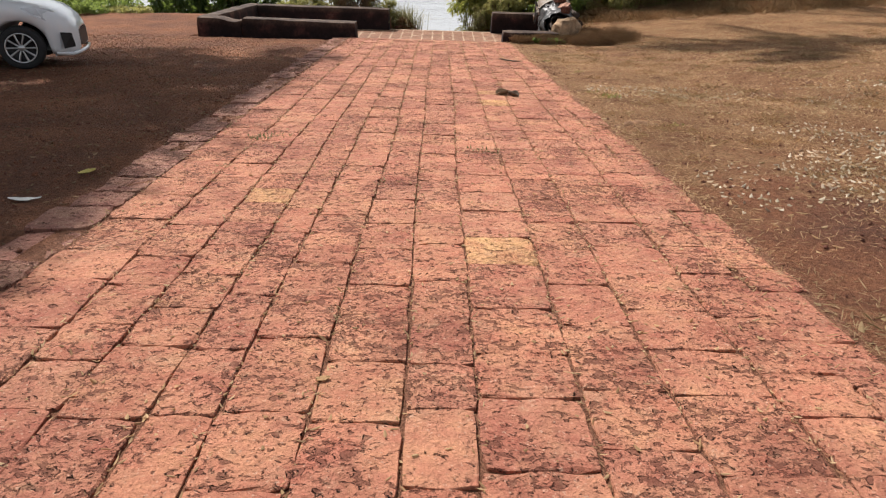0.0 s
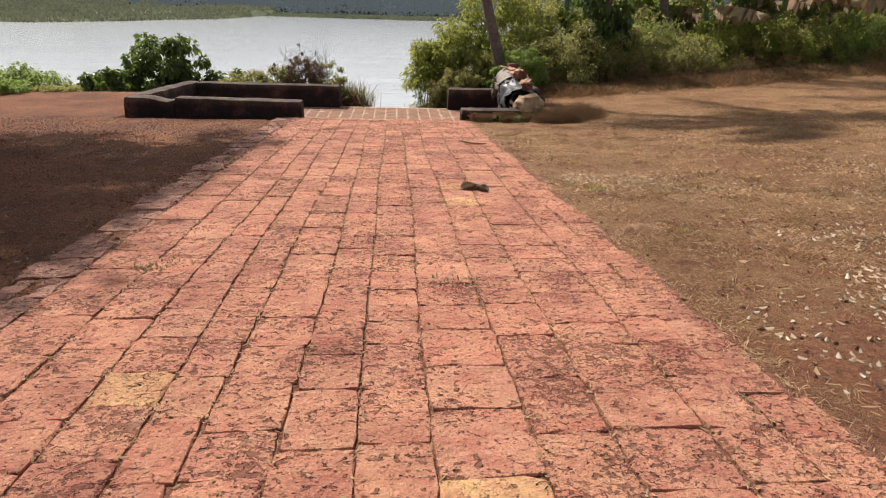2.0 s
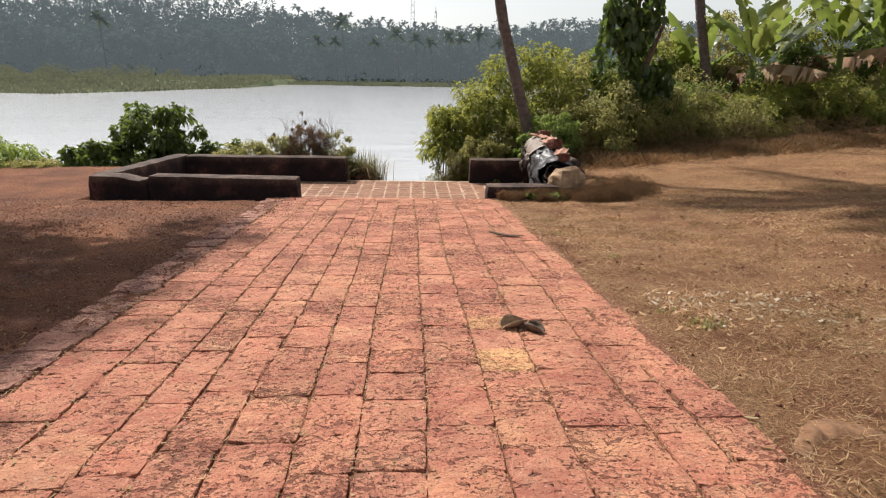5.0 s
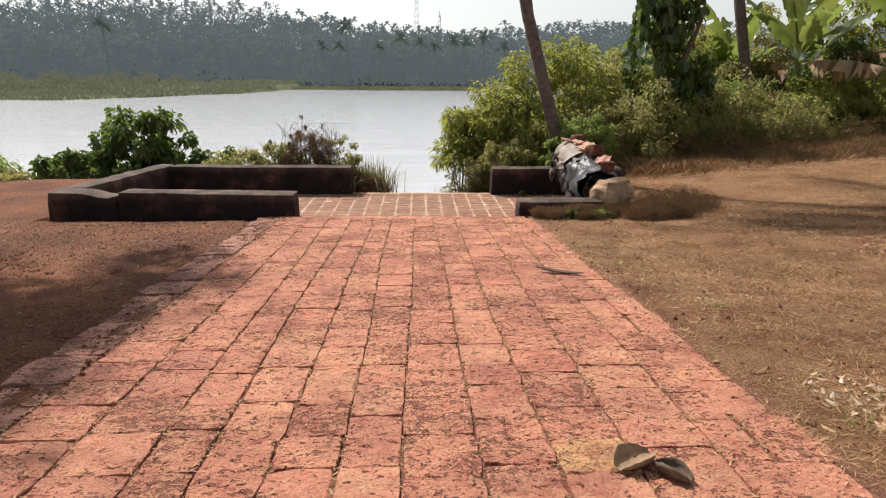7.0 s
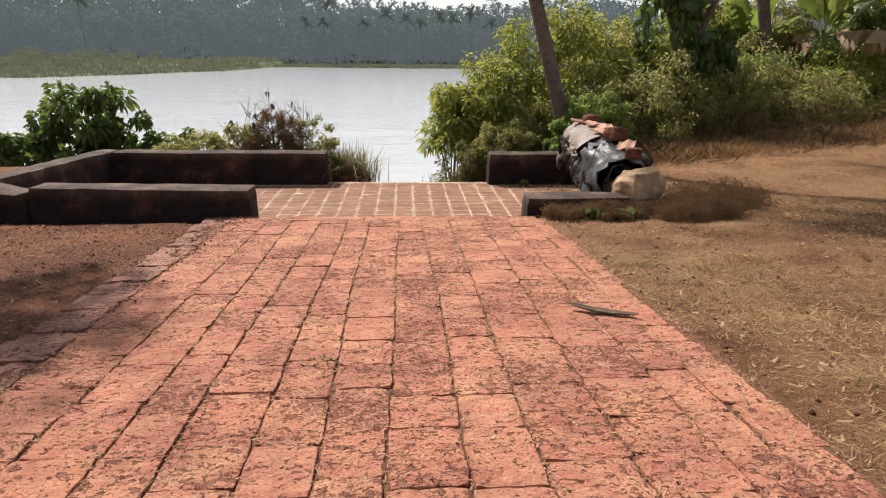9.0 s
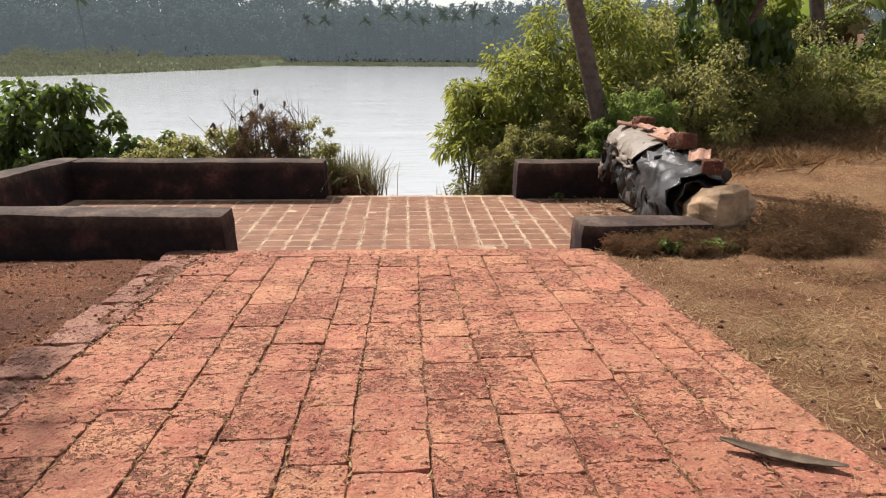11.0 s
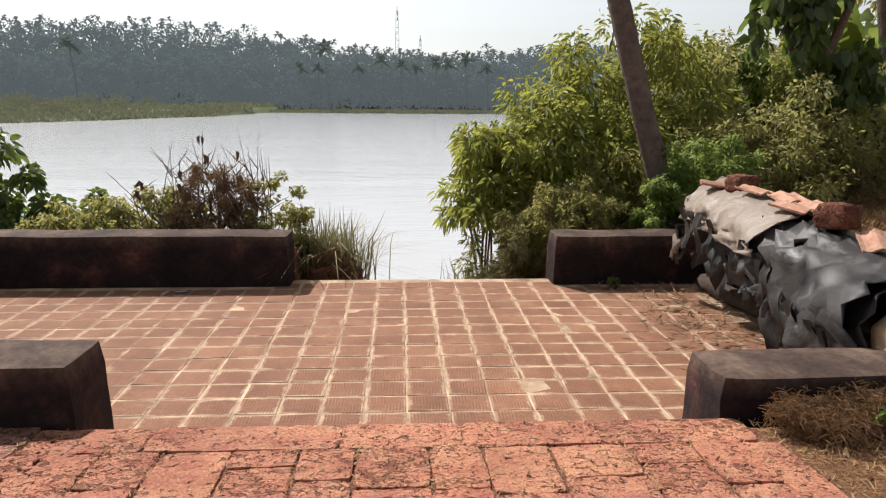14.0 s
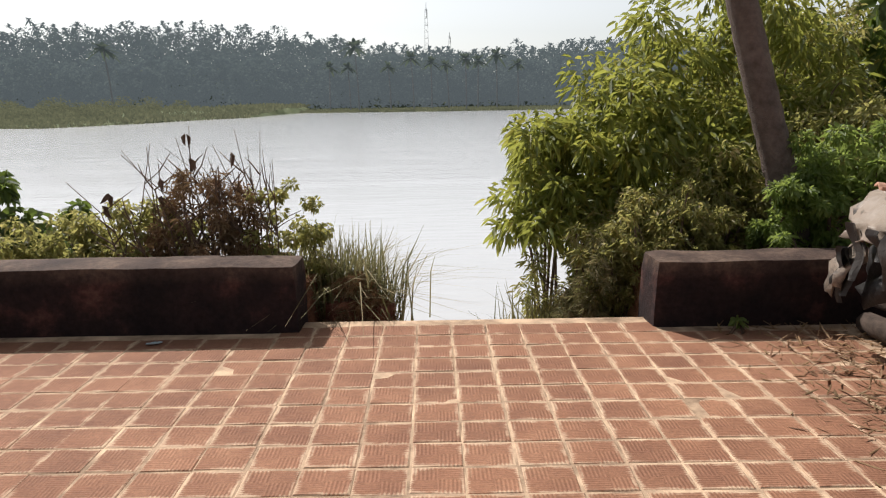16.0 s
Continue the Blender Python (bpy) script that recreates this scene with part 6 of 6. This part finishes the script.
flat_litter("landing_litter", x[k], y[k], np.full(k.sum(), PLAT + 0.008), lr.uniform(0.04, 0.2, k.sum()), lr.uniform(0.004, 0.02, k.sum()), M_DRY, "dry twigs and leaves on the landing's edge", "leaves", lr, 0.25, 0.3)


def pebbles(name, n, x0, x1, y0, y1, size, material, label, keep):
    x, y, z = on_ground(n, x0, x1, y0, y1, keep, lr)
    n = len(x)
    s = size * lr.uniform(0.4, 1.0, n) ** 2
    octa = np.array([(1, 0, 0), (0, 1, 0), (-1, 0, 0), (0, -1, 0), (0, 0, 0.8), (0, 0, -0.5)], float)
    V = (octa[None] * (1 + 0.35 * lr.normal(size=(n, 6, 1))) * s[:, None, None] + np.stack([x, y, z], 1)[:, None]).reshape(-1, 3)
    f = np.array([(0, 1, 4), (1, 2, 4), (2, 3, 4), (3, 0, 4), (1, 0, 5), (2, 1, 5), (3, 2, 5), (0, 3, 5)])
    F = (np.arange(n)[:, None, None] * 6 + f[None]).reshape(-1, 3)
    return tagged(place(name, fast_mesh(name, V, F, material, True)), label, "gravel", kind="stuff")


pebbles("yard_chips", 16000, -8, -2.1, 2.5, 16, 0.016, M_CHIP, "fine red laterite chips on the yard", lambda x, y: np.clip(0.4 + 0.8 * vnoise(x, y, 1.3, 35), 0.1, 1))
pebbles("yard_gravel", 15000, -9, -2.1, 1.5, 16, 0.02, M_CHIP, "loose red laterite gravel on the yard", lambda x, y: np.clip(0.4 + 0.8 * vnoise(x, y, 0.8, 33), 0.1, 1))
pebbles("verge_gravel", 2600, 1.5, 6, 0.5, 15.8, 0.02, M_BLOCK, "loose red gravel beside the path", lambda x, y: (x > path_right(y)) * 0.6)

# ---- pieces: the landing's tiles ----
def tile_mesh(seed):
    """One cement tile, its corners and edges slightly worn."""
    r = random.Random(seed)
    h, b = 0.121, 0.005
    ring = []
    for cx, cy in ((-1, -1), (1, -1), (1, 1), (-1, 1)):
        ring.append((cx * h + r.uniform(-0.003, 0.003), cy * h + r.uniform(-0.003, 0.003)))
    v = [(x, y, -0.03) for x, y in ring] + [(x, y, 0.001) for x, y in ring] + [(x * 0.95, y * 0.95, b + r.uniform(-0.001, 0.002)) for x, y in ring]
    f = [(8, 9, 10, 11)]
    for i in range(4):
        j = (i + 1) % 4
        f += [(i, j, 4 + j, 4 + i), (4 + i, 4 + j, 8 + j, 8 + i)]
    return v, f


PITCH_X, PITCH_Y = 0.278, 0.247


def across_layer(me, values):
    me.attributes.new("across", "FLOAT_VECTOR", "POINT").data.foreach_set("vector", np.asarray(values, np.float32).ravel())
    return me


tile_meshes = [across_layer(mesh_of("tile", *tile_mesh(k), M_TILE), tile_mesh(k)[0]) for k in range(8)]
rest_a = []
tr = random.Random(5)
rest_v, rest_f = [], []
for i in range(-19, 11):
    for j in range(16):
        x, y = -0.31 + i * PITCH_X, 19.875 - j * PITCH_Y
        if x < -5.25 or x > 2.5 or y < 16.1:
            continue
        if x < -1.78 and (y > 19.73 or y < 16.6):
            continue
        if x > 1.1 and (y > 19.73 or y < 16.6):
            continue
        x += tr.uniform(-0.004, 0.004) + (0.02 if x < -2.75 else 0) - 0.012 * (y - 17.7)
        y += tr.uniform(-0.004, 0.004)
        m = pose(x, y, PLAT + tr.uniform(-0.003, 0.003), tr.uniform(-0.4, 0.4), tr.uniform(-0.4, 0.4), tr.uniform(-0.5, 0.5)) @ Matrix.Diagonal((PITCH_X / 0.252, PITCH_Y / 0.257, 1, 1)) @ pose(0, 0, 0, 0, 0, 90 * tr.randrange(4))
        if -5.3 < x < 2.1:
            place("tile", tile_meshes[tr.randrange(8)], landing if x > -2.8 else landing_west, m)
        else:
            v, f = tile_mesh(tr.randrange(8))
            o = len(rest_v)
            rest_v += [tuple(m @ Vector(p)) for p in v]
            rest_a += v
            rest_f += [tuple(o + k for k in q) for q in f]
outer = place("outer_tiles", across_layer(mesh_of("outer_tiles", rest_v, rest_f, M_TILE), rest_a), landing)
outer["kind"] = "stuff"


# ---- pieces: the path's laterite blocks ----
def block_mesh(seed, rough=1.0):
    """A unit block (1 x 1 x 0.12) with a worn, chipped outline and a slightly uneven top."""
    r = random.Random(seed)
    n = 20
    ring, chip = [], []
    for k in range(n):
        side, u = k // 5, (k % 5) / 5
        a = [(-0.5 + u, -0.5), (0.5, -0.5 + u), (0.5 - u, 0.5), (-0.5, 0.5 - u)][side]
        w = 0.014 * rough
        c = 0.955 if k % 5 == 0 else 1.0
        ring.append((a[0] * c + r.uniform(-w, w), a[1] * c + r.uniform(-w, w)))
        chip.append(r.uniform(0.02, 0.06) if r.random() < 0.16 else r.uniform(0.003, 0.010))
    v = [(x, y, -0.13) for x, y in ring]
    v += [(x, y, -0.003 - 0.16 * q + r.uniform(-0.003, 0.002)) for (x, y), q in zip(ring, chip)]
    v += [(x * (1 - 2 * q), y * (1 - 2 * q), r.uniform(-0.003, 0.003) * rough) for (x, y), q in zip(ring, chip)]
    v.append((r.uniform(-0.1, 0.1), r.uniform(-0.1, 0.1), r.uniform(-0.005, 0.004) * rough))
    f = []
    for k in range(n):
        j = (k + 1) % n
        f += [(k, j, n + j, n + k), (n + k, n + j, 2 * n + j, 2 * n + k), (2 * n + k, 2 * n + j, 3 * n)]
    return v, f


block_meshes = [mesh_of("laterite_block", *block_mesh(k), M_PAVER) for k in range(24)]
ochre_meshes = [mesh_of("laterite_block", *block_mesh(40 + k), M_PAVER_DUSTY) for k in range(3)]
OCHRE = ((-1.0, 4.15), (0.38, 3.45), (0.62, 8.0), (0.45, 8.75))
pr = random.Random(21)
COURSE = PATH_END - 0.27     # a course of long stones closes the path at the landing
rest_v, rest_f, made = [], [], 0
for c in range(COLS):
    y = -1.6 - pr.uniform(0, 0.35)
    while y < COURSE - 0.05:
        ln = pr.choice((0.33, 0.40, 0.44, 0.48, 0.37, 0.29))
        ln *= pr.uniform(0.94, 1.06)
        y1 = min(y + ln, COURSE)
        if COURSE - y1 < 0.16:
            y1 = COURSE
        ym = (y + y1) / 2
        a, b = joint(c, ym), joint(c + 1, ym)
        w, x = b - a, (a + b) / 2
        if c == COLS - 1:
            x += pr.uniform(-0.05, 0.03)
        gap, side_gap = pr.uniform(-0.006, 0.007), pr.uniform(0.003, 0.016)
        m = pose(x, ym, path_z(ym) + pr.uniform(-0.004, 0.003), -3.43 + pr.uniform(-0.45, 0.45), pr.uniform(-0.45, 0.45), 1.7 + pr.uniform(-0.9, 0.9))
        m = m @ Matrix.Diagonal((w - side_gap, y1 - y - gap, 1, 1))
        ochre = any(abs(x - a) < w / 2 and y <= b < y1 for a, b in OCHRE)
        if ym > 0.3:
            place("laterite_block", pr.choice(ochre_meshes if ochre else block_meshes), path if ym > 7.2 else path_upper, m)
        else:
            v, f = block_mesh(pr.randrange(24))
            o = len(rest_v)
            rest_v += [tuple(m @ Vector(p)) for p in v]
            rest_f += [tuple(o + k for k in q) for q in f]
        y = y1
near_blocks = place("near_blocks", mesh_of("near_blocks", rest_v, rest_f, M_PAVER), path_upper)
near_blocks["kind"] = "stuff"
kerb_meshes = [mesh_of("kerb_stone", *block_mesh(70 + k, 1.8), M_KERB) for k in range(8)]
y = -1.5
while y < PATH_END:
    ln = pr.uniform(0.28, 0.5)
    ym = y + ln / 2
    w = 0.31 + 0.06 * pr.random()
    m = pose(path_left(ym) - w / 2 - 0.01, ym, path_z(ym) - 0.006 + pr.uniform(-0.012, 0.01), -3.43 + pr.uniform(-0.8, 0.8), pr.uniform(-2.5, 0.5), 1.7 + pr.uniform(-2.5, 2.5)) @ Matrix.Diagonal((w, ln - 0.015, 1.4, 1))
    place("kerb_stone", pr.choice(kerb_meshes), path, m)
    y += ln
x = -2.27
while x < 1.28:
    ln = min(pr.uniform(0.55, 0.95), 1.3 - x)
    if 1.3 - x - ln < 0.3:
        ln = 1.3 - x
    m = pose(x + ln / 2, PATH_END - 0.125, path_z(PATH_END - 0.125) + pr.uniform(-0.002, 0.002), -3.43, pr.uniform(-0.2, 0.2), pr.uniform(-0.4, 0.4)) @ Matrix.Diagonal((ln - 0.002, 0.275, 1, 1))
    place("threshold_stone", pr.choice(block_meshes), path, m)
    x += ln
